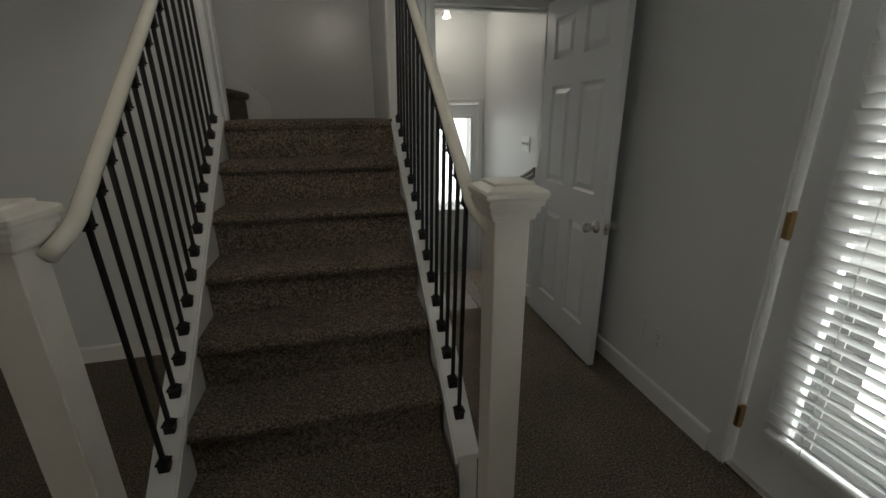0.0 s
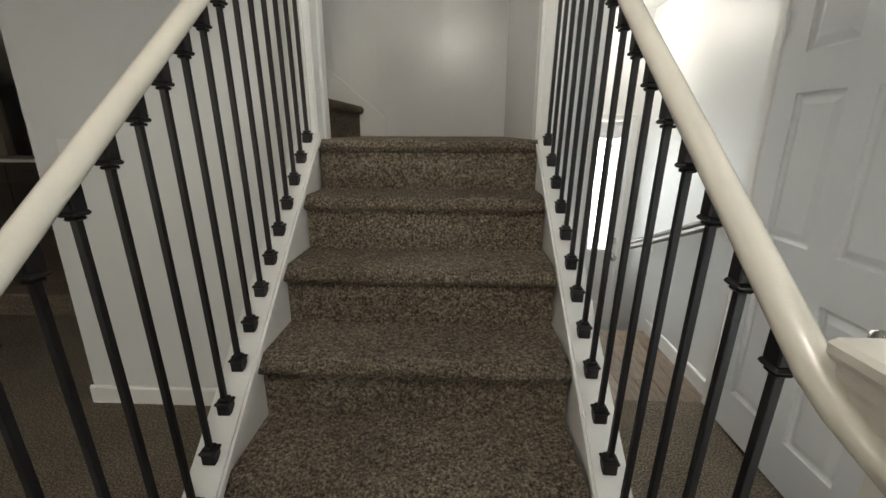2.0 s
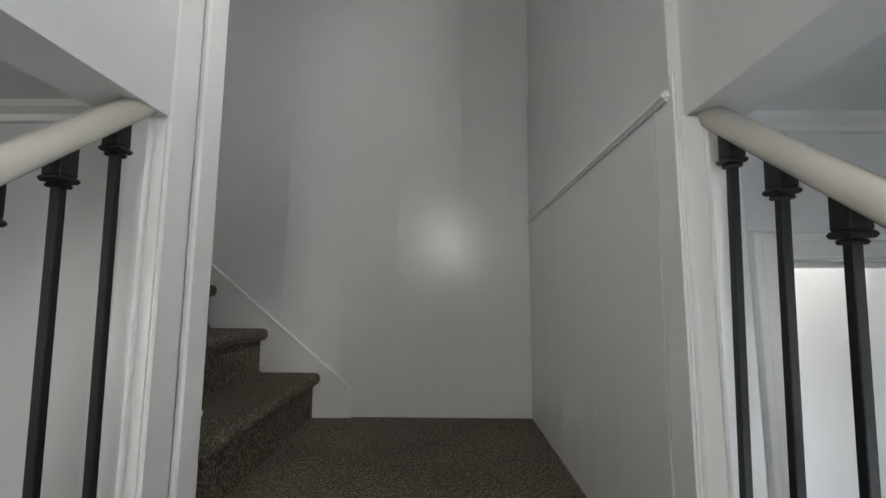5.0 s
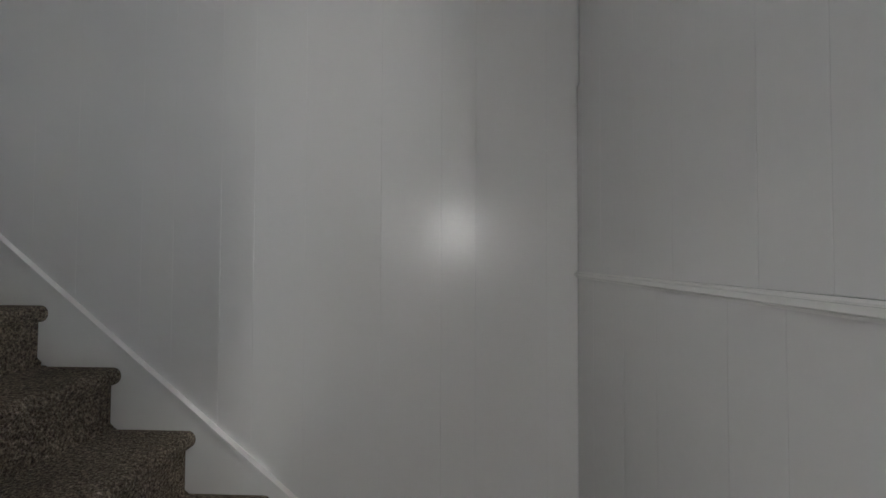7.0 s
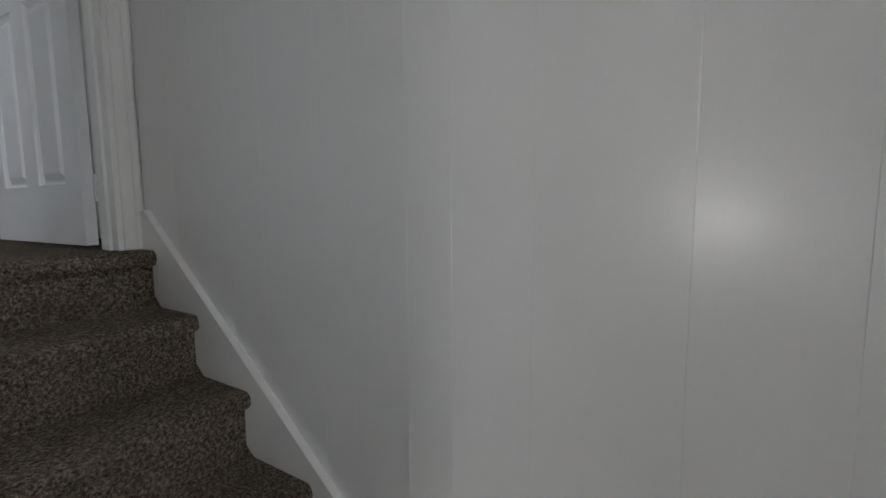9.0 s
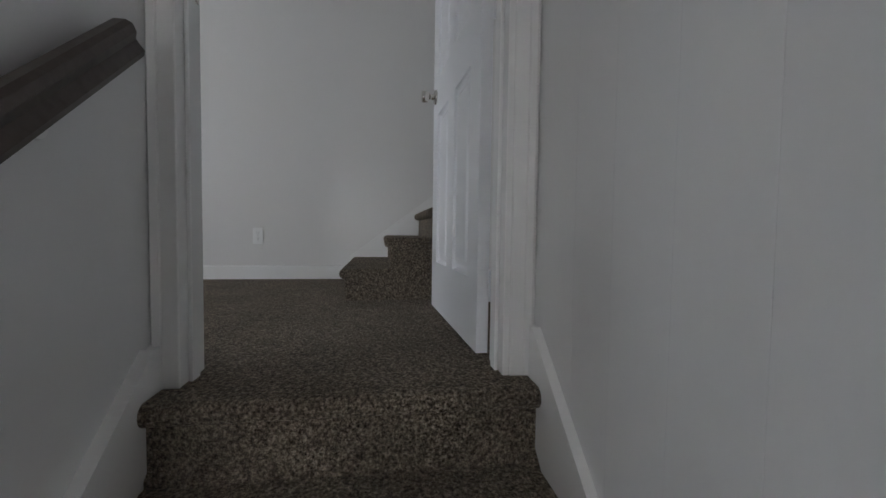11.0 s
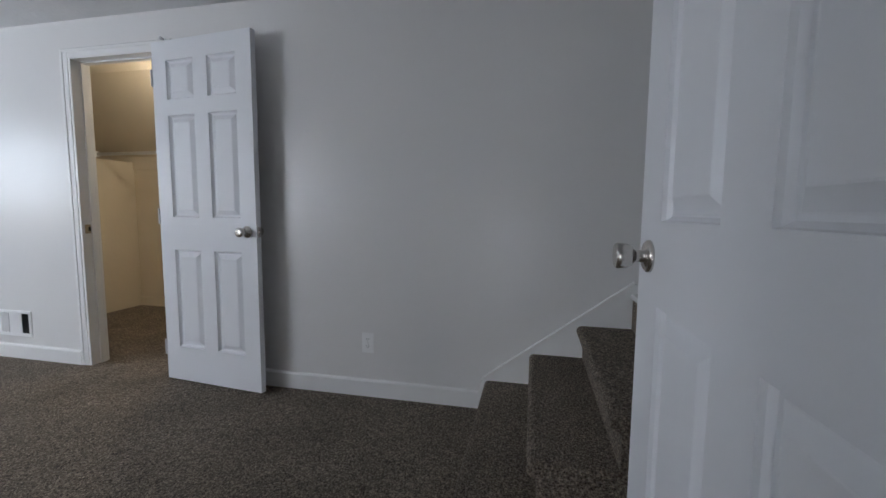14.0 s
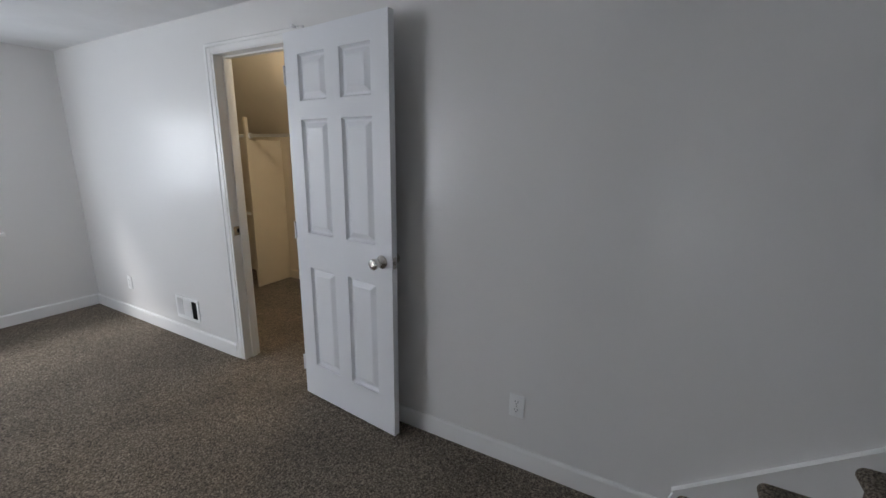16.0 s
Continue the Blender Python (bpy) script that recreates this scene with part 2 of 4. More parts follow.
# lower storey
structure("floor_family_room", boxes(((-9.4, -5.2, -0.2), (-1.78, 1.15, 0)), ((-1.78, -5.2, -0.2), (1.62, 0.285, 0))), CARPET, "brown speckled cut pile carpet", "carpet")
structure("floor_kitchen", boxes(((-9.4, 1.43, -0.05), (-1.86, 7.4, 0.178))), PLANK, "dark wood plank kitchen floor", "floor")
step_bm = prism(bmesh.new(), [(1.15, 0), (1.15, 0.14), (1.125, 0.15), (1.12, 0.17), (1.13, 0.185), (1.43, 0.185), (1.43, 0)], "x", -9.4, -1.79)
structure("kitchen_step", step_bm, CARPET, "carpeted step up to the kitchen", "step")
fe = structure("floor_entry", boxes(((0.4, 0.3, -0.2), (1.7, 1.3, -0.108))), PLANK, "brown wood plank entry floor", "floor")
structure("floor_entry_lower", boxes(((0.4, 1.3, -0.7), (1.7, 2.3, -0.5))), PLANK, "wood floor before the front door", "floor")
# unseen wall; its window opening is added for the fill lamp behind it
wall("wall_south", "y", -5.35, -5.2, -9.4, 1.7, -0.2, C1, [(-6.1, -3.1, 0.65, 2.05)], WALL, "white painted wall with an added window opening")
wall("wall_east", "x", 1.57, 1.72, -5.2, 2.3, -0.7, C1, [(-2.3, -1.31, 0.0, 2.05)], WALL, "white painted wall beside the patio door")
wall("wall_west", "x", -9.55, -9.4, -5.2, 7.4, 0.0, C1, [], WALL, "white painted wall")
wall("wall_kitchen", "y", 7.0, 7.15, -9.4, -1.86, 0.178, C1, [], WALL, "white painted kitchen wall")
wall("wall_kitchen_east", "x", -1.96, -1.86, 0.33, 7.0, 0.0, C1, [], WALL, "white painted kitchen wall")
wall("wall_partition", "y", 0.15, 0.33, -1.78, -0.53, 0.0, C1, [], WALL, "white painted wall beside the stairs")
wall("wall_entry", "y", 0.2, 0.3, 0.52, 1.57, -0.5, C1, [(0.70, 1.453, -0.5, 1.98)], WALL, "white painted wall with a door opening to the entry")
wall("wall_front", "y", 1.86, 2.0, 0.4, 1.7, -0.7, 2.5, [(0.72, 1.55, -0.5, 1.5)], WALL, "white painted wall round the front door")
wall("wall_entry_west", "x", 0.42, 0.52, 0.2, 1.86, -0.7, C1, [], WALL, "white painted entry wall")
structure("ceiling_family_room", boxes(((-9.4, -5.2, C1), (-0.54, 0.15, C1 + 0.1)), ((-9.4, 0.15, C1), (-1.96, 7.0, C1 + 0.1)), ((0.54, -5.2, C1), (1.57, 1.86, C1 + 0.1)), ((-0.54, -5.2, C1), (0.54, -1.95, C1 + 0.1))), CEILING, "white textured ceiling", "ceiling")

# stairwell
wall("wall_well_west", "x", -0.54, -0.44, -1.95, 0.02, 2.19, 4.9, [], PANEL, "white painted stairwell wall above the room ceiling")
wall("wall_well_east", "x", 0.44, 0.54, -1.95, 0.02, 2.19, 4.9, [], PANEL, "white painted stairwell wall above the room ceiling")
# the opening in this end wall is added, only to pass the stairwell fill lamp
wall("wall_well_south", "y", -2.05, -1.95, -0.54, 0.54, 2.19, 4.9, [(-0.2, 0.24, 2.36, 2.76)], PANEL, "white painted stairwell end wall with an opening added for fill light")
# high opening added out of view to let the landing fill lamp in
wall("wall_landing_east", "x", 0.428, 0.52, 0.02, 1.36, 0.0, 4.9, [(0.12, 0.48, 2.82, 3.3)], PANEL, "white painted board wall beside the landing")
north = wall("wall_landing_north", "y", 1.252, 1.36, -1.96, 0.428, 0.0, 4.9, [], PANEL, "white painted board wall behind the landing")
wall("wall_flight_south", "y", 0.15, 0.33, -1.96, -0.53, C1, 4.9, [], PANEL, "white painted wall beside the upper flight")
structure("ceiling_stairwell", boxes(((-1.96, -2.05, 4.9), (0.54, 1.36, 5.0))), CEILING, "white stairwell ceiling", "ceiling")
structure("landing_floor", prism(bmesh.new(), [(0.012, ZL - 0.35), (0.012, ZL - 0.05), (0.0, ZL - 0.045), (-0.012, ZL - 0.028), (-0.008, ZL - 0.008), (0.01, ZL), (1.252, ZL), (1.252, ZL - 0.35)], "x", -0.43, 0.43), CARPET, "carpeted stair landing", "carpet")
structure("landing_floor_corner", boxes(((-0.6, 0.166, ZL - 0.3), (-0.43, 1.252, ZL))), CARPET, "carpeted stair landing", "carpet")

# upper storey
structure("floor_bedroom_east", boxes(((-1.775, -4.35, F2 - 0.14), (-0.6, 0.15, F2))), CARPET, "brown speckled bedroom carpet", "carpet")
structure("floor_closet", boxes(((-5.6, -4.35, F2 - 0.14), (-4.09, 0.2, F2))), CARPET, "brown speckled closet carpet", "carpet")
structure("floor_bedroom", boxes(((-4.09, -4.35, F2 - 0.14), (-1.775, 1.42, F2))), CARPET, "brown speckled bedroom carpet", "carpet")
wall("wall_bedroom_west", "x", -4.08, -3.97, -4.35, 1.42, F2, C2 + 0.2, [(-2.056, -1.325, F2, 4.54)], BEDWALL, "white painted bedroom wall with the closet doorway")
wall("wall_bedroom_south", "y", -4.35, -4.22, -4.08, -0.5, F2, C2 + 0.2, [(-3.25, -0.9, 3.3, 4.45)], BEDWALL, "white painted bedroom wall with a window")
# opening added for the east fill lamp, never in view
wall("wall_bedroom_east", "x", -0.6, -0.54, -4.35, 0.15, F2, C2 + 0.2, [(-3.75, -2.35, 3.3, 4.45)], BEDWALL, "white painted bedroom wall")
wall("wall_bedroom_stairs", "x", -1.96, -1.84, 0.33, 1.42, F2, C2 + 0.2, [(0.37, 1.167, F2, 4.56)], BEDWALL, "white painted wall round the stair doorway")
wall("wall_bedroom_north", "y", 1.42, 1.54, -4.08, -1.84, F2, C2 + 0.2, [(-3.915, -3.04, 3.18, C2)], BEDWALL, "white painted wall with the upper doorway")
structure("ceiling_bedroom", boxes(((-4.08, -4.35, C2), (-0.54, 0.59, C2 + 0.1)), ((-4.08, 0.59, C2 + 0.04), (-1.84, 1.54, C2 + 0.14))), CEILING, "white textured bedroom ceiling", "ceiling")
wall("wall_closet_back", "x", -5.6, -5.5, -4.35, 0.2, F2, C2, [], CLOSETPAINT, "cream textured closet wall")
wall("wall_closet_south", "y", -4.45, -4.35, -5.6, -4.08, F2, C2, [], CLOSETPAINT, "cream closet wall")
wall("wall_closet_north", "y", 0.2, 0.3, -5.6, -4.08, F2, C2, [], CLOSETPAINT, "cream closet wall")
structure("ceiling_closet", boxes(((-5.6, -4.35, C2), (-4.08, 0.3, C2 + 0.1))), CLOSETPAINT, "closet ceiling", "ceiling")
structure("floor_upper_hall", boxes(((-4.2, 1.44, 3.05), (-1.8, 3.6, 3.17))), CARPET, "carpet of the upper hall", "carpet")
wall("wall_upper_hall_north", "y", 3.6, 3.7, -4.2, -1.8, 3.17, 5.4, [], WALL, "white painted hall wall")
wall("wall_upper_hall_west", "x", -4.3, -4.2, 1.54, 3.6, 3.17, 5.4, [], WALL, "white painted hall wall")
wall("wall_upper_hall_east", "x", -1.8, -1.7, 1.54, 3.6, 3.17, 5.4, [], WALL, "white painted hall wall")
structure("ceiling_upper_hall", boxes(((-4.3, 1.4, 5.4), (-1.7, 3.7, 5.5))), CEILING, "white hall ceiling", "ceiling")


# ---- stairs ----
def nosed_step(run, rise, back):
    """Carpeted step section: u along the climb from the nosing, z from the tread down; rounded nosing, riser tucked under it."""
    pts = [(0.03, -rise - 0.02), (0.03, -0.052)]
    for i in range(9):
        a = -math.pi / 2 - math.pi * i / 8
        pts.append((0.022 + 0.024 * math.cos(a), -0.026 + 0.026 * math.sin(a)))
    pts += [(run + back, 0.0), (run + back, -rise - 0.02)]
    return pts


stairs_1 = thing("staircase", "brown carpeted lower stair flight between white balustrades", "staircase", kind="structure")
for k in range(2, 8):
    y0, z0 = -0.2245 * (k - 1), ZL - R * (k - 1)
    flare = 0.02 * (k - 1) / 6
    bm = prism(bmesh.new(), [(y0 + u, z0 + z) for u, z in nosed_step(0.2245, R, 0.03)], "x", -0.428, 0.428 + flare)
    part("step", bm, CARPET, stairs_1)
stairs_2 = thing("staircase", "brown carpeted upper stair flight against a white wall", "staircase", kind="structure")
for k in range(1, 7):
    x0, z0 = -0.525 - 0.2435 * (k - 1) if k < 6 else -1.735, ZL + R * k
    bm = prism(bmesh.new(), [(x0 - u, z0 + z) for u, z in nosed_step(0.2435 if k < 6 else 0.009, R, 0.03)], "y", 0.345, 1.238)
    part("step", bm, CARPET, stairs_2)
stairs_3 = thing("staircase", "short carpeted stair flight up to the hall door", "staircase", kind="structure")
for k in range(1, 4):
    y0, z0 = 0.63 + 0.2305 * (k - 1), F2 + 0.165 * k
    bm = prism(bmesh.new(), [(y0 + u, F2 + 0.001 if z < -0.1 else z0 + z) for u, z in nosed_step(1.415 - y0 - 0.03, 0.165, 0.03)], "x", -3.952, -3.0 - 0.003 * k)
    part("step", bm, CARPET, stairs_3)
part("step", boxes(((-3.952, 1.345, F2), (-3.0, 1.418, F2 + 0.645), 0.008)), CARPET, stairs_3)
tagged(part("threshold", boxes(((-3.952, 1.338, F2 + 0.646), (-3.0, 1.56, F2 + 0.672), 0.004)), TRIM), "white painted wooden threshold at the top of the short stairs", "threshold", kind="structure")


# ---- trim ----
def board_run(name, p, q, z, h=0.1, t=0.014, inward=(0, 1), material=TRIM):
    """A skirting board from p to q in plan, with a rounded top edge, standing out on the inward side."""
    p, q = Vector((*p, 0)), Vector((*q, 0))
    d = (q - p).normalized()
    n = Vector((*inward, 0))
    prof = [(0, 0), (t, 0), (t, h - 0.012), (t * 0.7, h - 0.003), (t * 0.3, h), (0, h)]
    bm = bmesh.new()
    va = [bm.verts.new(p + n * u + Vector((0, 0, z + w))) for u, w in prof]
    vb = [bm.verts.new(q + n * u + Vector((0, 0, z + w))) for u, w in prof]
    bm.faces.new(va)
    bm.faces.new(vb[::-1])
    for i in range(len(prof)):
        bm.faces.new((va[i], va[(i + 1) % len(prof)], vb[(i + 1) % len(prof)], vb[i]))
    return tagged(part(name, bm, material), "white painted baseboard", "baseboard", kind="structure")


board_run("baseboard", (-1.795, 0.15), (-0.53, 0.15), 0, inward=(0, -1))
board_run("baseboard", (-1.78, 0.33), (-1.78, 0.15), 0, inward=(-1, 0))
board_run("baseboard", (1.57, -1.25), (1.57, 0.2), 0, inward=(-1, 0))
board_run("baseboard", (1.57, 0.3), (1.57, 1.3), -0.1, inward=(-1, 0))
board_run("baseboard", (-9.4, 7.0), (-1.96, 7.0), 0.178, inward=(0, -1))
board_run("baseboard", (-3.97, -4.22), (-3.97, -2.12), F2, inward=(1, 0))
board_run("baseboard", (-3.97, -1.26), (-3.97, 0.62), F2, inward=(1, 0))
board_run("baseboard", (-3.97, -4.22), (-0.6, -4.22), F2, inward=(0, 1))
board_run("baseboard", (-5.5, -4.35), (-5.5, 0.2), F2, inward=(1, 0), material=CLOSETPAINT)
board_run("baseboard", (-5.5, -4.35), (-4.09, -4.35), F2, inward=(0, 1), material=CLOSETPAINT)


def casing(name, axis, face, out, u0, u1, z0, z1, w=0.058, t=0.016, sides="lrt"):
    """Door casing round an opening, on one face of a wall; each board with a stepped profile."""
    def bx(a, b, r, s, d0, d1):
        lo, hi = sorted((face + out * d0, face + out * d1))
        return ((lo, a, r), (hi, b, s), 0.003) if axis == "x" else ((a, lo, r), (b, hi, s), 0.003)
    items = []
    if "l" in sides:
        items += [bx(u0 - w, u0, z0, z1 + w, 0, t * 0.7), bx(u0 - w + 0.0015, u0 - w * 0.6, z0 + 0.001, z1 + w - 0.0015, t * 0.7 - 0.002, t)]
    if "r" in sides:
        items += [bx(u1, u1 + w, z0, z1 + w, 0, t * 0.7), bx(u1 + w * 0.6, u1 + w - 0.0015, z0 + 0.001, z1 + w - 0.0015, t * 0.7 - 0.002, t)]
    if "t" in sides:
        items += [bx(u0 - 0.001, u1 + 0.001, z1, z1 + w, 0, t * 0.69), bx(u0 - w + 0.003, u1 + w - 0.003, z1 + w * 0.6, z1 + w - 0.003, t * 0.7 - 0.003, t * 0.98)]
    return tagged(part(name, boxes(*items), TRIM), "white painted moulded door casing", "door casing", kind="structure")


def jamb(name, axis, a, b, u0, u1, z0, z1, t=0.018, stop=None):
    """The lining of an opening through a wall, with a door stop."""
    items = []
    for p, q, r, s in ((u0, u0 + t, z0, z1), (u1 - t, u1, z0, z1), (u0 + t, u1 - t, z1 - t, z1)):
        items.append(((a, p, r), (b, q, s), 0.002) if axis == "x" else ((p, a, r), (q, b, s), 0.002))
    if stop:
        for p, q, r, s in ((u0 + t, u0 + t + 0.011, z0, z1 - t), (u1 - t - 0.011, u1 - t, z0, z1 - t), (u0 + t, u1 - t, z1 - t - 0.011, z1 - t)):
            items.append(((stop[0], p, r), (stop[1], q, s), 0.002) if axis == "x" else ((p, stop[0], r), (q, stop[1], s), 0.002))
    return tagged(part(name, boxes(*items), TRIM), "white painted door jamb lining", "door jamb", kind="structure")


casing("door_casing", "x", -3.97, 1, -2.056, -1.325, F2, 4.52)
jamb("door_jamb", "x", -4.085, -3.962, -2.056, -1.325, F2, 4.532, stop=(-4.06, -4.02))
casing("door_casing", "x", -1.84, 1, 0.392, 1.175, F2, 4.55, w=0.06)
casing("door_casing", "x", -1.96, -1, 0.37, 1.167, F2, 4.55)
jamb("door_jamb", "x", -1.966, -1.834, 0.372, 1.177, F2, 4.552, stop=(-1.915, -1.875))
casing("door_casing", "y", 0.2, -1, 0.715, 1.44, 0.0, 1.968, w=0.055)
jamb("door_jamb", "y", 0.194, 0.306, 0.70, 1.455, -0.1, 1.982, stop=(0.245, 0.285))
casing("door_casing", "y", 1.42, -1, -3.915, -3.04, F2 + 0.672, C2 - 0.08, w=0.05, sides="l")
jamb("door_jamb", "y", 1.416, 1.548, -3.915, -3.04, F2 + 0.672, C2, stop=(1.455, 1.495))
casing("door_casing", "y", 1.86, -1, 0.74, 1.50, -0.5, 1.47, w=0.05)

# ceiling cornice of the lower room and the edge trim of the stairwell
for a, b, inward in (((-1.78, 0.15), (-0.53, 0.15), (0, -1)), ((0.54, 0.2), (1.57, 0.2), (0, -1)), ((1.57, -5.2), (1.57, 0.2), (-1, 0))):
    p, q, n = Vector((*a, 0)), Vector((*b, 0)), Vector((*inward, 0))
    prof = [(0, C1), (0.035, C1), (0.03, C1 - 0.012), (0.014, C1 - 0.022), (0.01, C1 - 0.034), (0, C1 - 0.036)]
    bm = bmesh.new()
    va = [bm.verts.new(p + n * u + Vector((0, 0, w))) for u, w in prof]
    vb = [bm.verts.new(q + n * u + Vector((0, 0, w))) for u, w in prof]
    for i in range(len(prof)):
        bm.faces.new((va[i], va[(i + 1) % 6], vb[(i + 1) % 6], vb[i]))
    bm.faces.new(va)
    bm.faces.new(vb[::-1])
    tagged(part("cornice", bm, TRIM), "narrow white ceiling cornice", "cornice", kind="structure")

# posts at the landing edge
pw = structure("landing_post_west", boxes(((-0.535, 0.022, 0.0), (-0.445, 0.15, 4.9))), TRIM, "white painted post at the landing edge", "post")
for b in (((-0.445, 0.10, ZL - 0.02), (-0.43, 0.165, 4.9), 0.004), ((-0.5, 0.008, 1.36), (-0.462, 0.022, 2.188), 0.003), ((-0.445, 0.022, ZL), (-0.436, 0.09, 4.9), 0.003)):
    part("trim_strip", boxes(b), TRIM, pw)
pe = structure("landing_post_east", boxes(((0.428, 0.005, ZL - 0.02), (0.52, 0.02, 2.188), 0.004)), TRIM, "white painted post at the landing edge", "post")
for b in (((0.418, 0.008, ZL), (0.428, 0.079, 2.267), 0.004, 2), ((0.46, -0.004, ZL + 0.02), (0.515, 0.006, 2.188), 0.003)):
    part("trim_strip", boxes(b), TRIM, pe)



def skirt(name, outline, a, b, cap):
    ob = tagged(part(name, prism(bmesh.new(), outline, "y", a, b), TRIM), "white painted stair skirting board", "skirting", kind="structure")
    bm = bmesh.new()
    (x0, z0), (x1, z1) = cap
    lo, hi = sorted((a, b))
    for dz0, dz1, grow in ((0.0, 0.008, 0.006),):
        prism(bm, [(x0, z0 + dz0), (x1, z1 + dz0), (x1, z1 + dz1 + 0.004), (x0, z0 + dz1 + 0.004)], "y", lo - grow, hi + grow)
    part("cap", bm, TRIM, ob)
    return ob


skirt("stair_skirting", [(-0.385, ZL), (-0.385, 1.465), (-1.79, 2.632), (-1.835, 2.645), (-1.835, F2 - 0.1), (-0.55, ZL)], 1.225, 1.252, ((-0.385, 1.466), (-1.79, 2.633)))
skirt("stair_skirting", [(-0.54, ZL), (-0.54, 1.60), (-1.79, 2.60), (-1.835, 2.615), (-1.835, F2 - 0.1), (-0.55, ZL)], 0.33, 0.352, ((-0.54, 1.601), (-1.79, 2.601)))
side = [(0.595, F2), (0.595, F2 + 0.10), (0.615, 2.672), (1.35, 3.225), (1.42, 3.225), (1.42, F2)]
sk = tagged(part("stair_skirting", prism(bmesh.new(), side, "x", -3.97, -3.952), TRIM), "white painted stair skirting board", "skirting", kind="structure")
part("cap", prism(bmesh.new(), [(0.612, 2.672), (1.35, 3.226), (1.35, 3.237), (0.607, 2.68)], "x", -3.97, -3.947), TRIM, sk)


# ---- six panel doors ----
def knob_mesh(bm, m):
    lathe(bm, [(0.0, 0.0), (0.033, 0.0), (0.033, 0.004), (0.028, 0.009), (0.013, 0.011), (0.0115, 0.026), (0.013, 0.030), (0.021, 0.034), (0.0245, 0.043), (0.0265, 0.062), (0.024, 0.066), (0.012, 0.068), (0.0, 0.068)], m, 24)
    return bm


def panel_door(name, label, w, h, m, knob_z=0.925, hinge_mat=None, group="six panel doors", knob_name="door_knob", levels=((0.21, 0.807), (1.0, 1.59), (1.68, 1.90))):
    """A moulded six panel leaf; hinge edge at local x 0, front face at local y 0, back at y 0.035."""
    t = 0.035
    door = tagged(new(name), label, "door", group)
    door.matrix_world = m
    k = h / 2.01
    st, mid = 0.105 * w / 0.71, 0.10 * w / 0.71
    pw = (w - 2 * st - mid) / 2
    cols = [(st, st + pw), (st + pw + mid, w - st)]
    rows = [(a * k, b * k) for a, b in levels]
    xs = [0, cols[0][0], cols[0][1], cols[1][0], cols[1][1], w]
    zs = [0, *[v for r in rows for v in r], h]
    bm = bmesh.new()
    for y in (0.0, t):
        for i in range(5):
            for j in range(7):
                if i in (1, 3) and j in (1, 3, 5):
                    continue
                bm.faces.new([bm.verts.new(c) for c in ((xs[i], y, zs[j]), (xs[i + 1], y, zs[j]), (xs[i + 1], y, zs[j + 1]), (xs[i], y, zs[j + 1]))])
    for a, b in (((0, 0), (w, 0)), ((w, 0), (w, h)), ((w, h), (0, h)), ((0, h), (0, 0))):
        bm.faces.new([bm.verts.new(c) for c in ((a[0], 0, a[1]), (b[0], 0, b[1]), (b[0], t, b[1]), (a[0], t, a[1]))])
    bmesh.ops.remove_doubles(bm, verts=bm.verts, dist=1e-5)
    part("leaf", bm, DOOR, door)
    for c in cols:
        for r in rows:
            for y, s in ((0.0, 1), (t, -1)):
                bm = bmesh.new()
                rings = []
                for inset, d in ((0, 0), (0.002, 0.008), (0.009, 0.0158), (0.015, 0.0162), (0.018, 0.0155), (0.042, 0.0025), (0.045, 0.002)):
                    rings.append([bm.verts.new(v) for v in ((c[0] + inset, y + s * d, r[0] + inset), (c[1] - inset, y + s * d, r[0] + inset), (c[1] - inset, y + s * d, r[1] - inset), (c[0] + inset, y + s * d, r[1] - inset))])
                for p, q in zip(rings, rings[1:]):
                    for i in range(4):
                        bm.faces.new((p[i], p[(i + 1) % 4], q[(i + 1) % 4], q[i]))
                bm.faces.new(rings[-1])
                part("panel", bm, DOOR, door)
    if knob_z:
        for y, rx in ((0.0, 90), (t, -90)):
            part(knob_name, knob_mesh(bmesh.new(), pose(w - 0.062, y, knob_z, rx)), NICKEL, door, "brushed nickel door knob", smooth=True)
        part("latch_plate", boxes(((w - 0.0005, 0.006, knob_z - 0.028), (w + 0.0015, t - 0.006, knob_z + 0.028), 0.0005), ((w, 0.012, knob_z - 0.008), (w + 0.011, 0.024, knob_z + 0.008), 0.003)), NICKEL, door, "nickel latch plate")
    for z in (0.2, h / 2, h - 0.2):
        bm = boxes(((-0.0022, 0.003, z - 0.045), (0.0005, t - 0.002, z + 0.045), 0.0004))
        lathe(bm, [(0.006, z - 0.047), (0.006, z + 0.047)], Matrix.Translation((-0.003, -0.003, 0)), 10)
        part("hinge", bm, hinge_mat or DOOR, door, "painted butt hinge")
    return door


panel_door("closet_door", "white six-panel closet door folded back against the wall", 0.711, 2.01, pose(-3.893, -1.342, F2 + 0.015, 0, 0, 84.4))
panel_door("stair_door", "white six-panel door standing open at the stair head", 0.80, 2.015, pose(-1.985, 1.158, F2 + 0.015, 0, 0, 182.6), knob_z=0.965, levels=((0.215, 0.87), (1.035, 1.61), (1.69, 1.91)))
panel_door("entry_door", "white six-panel door standing open beside the stairs", 0.775, 1.965, pose(1.402, 0.183, 0.018, 0, 0, -90.0), knob_z=0.79, levels=((0.2, 0.79), (0.97, 1.54), (1.687, 1.91)))
hall_door = panel_door("hall_door", "white door opened into the upper hall", 0.72, 2.0, pose(-3.84, 1.556, F2 + 0.69, 0, 0, 84.0))
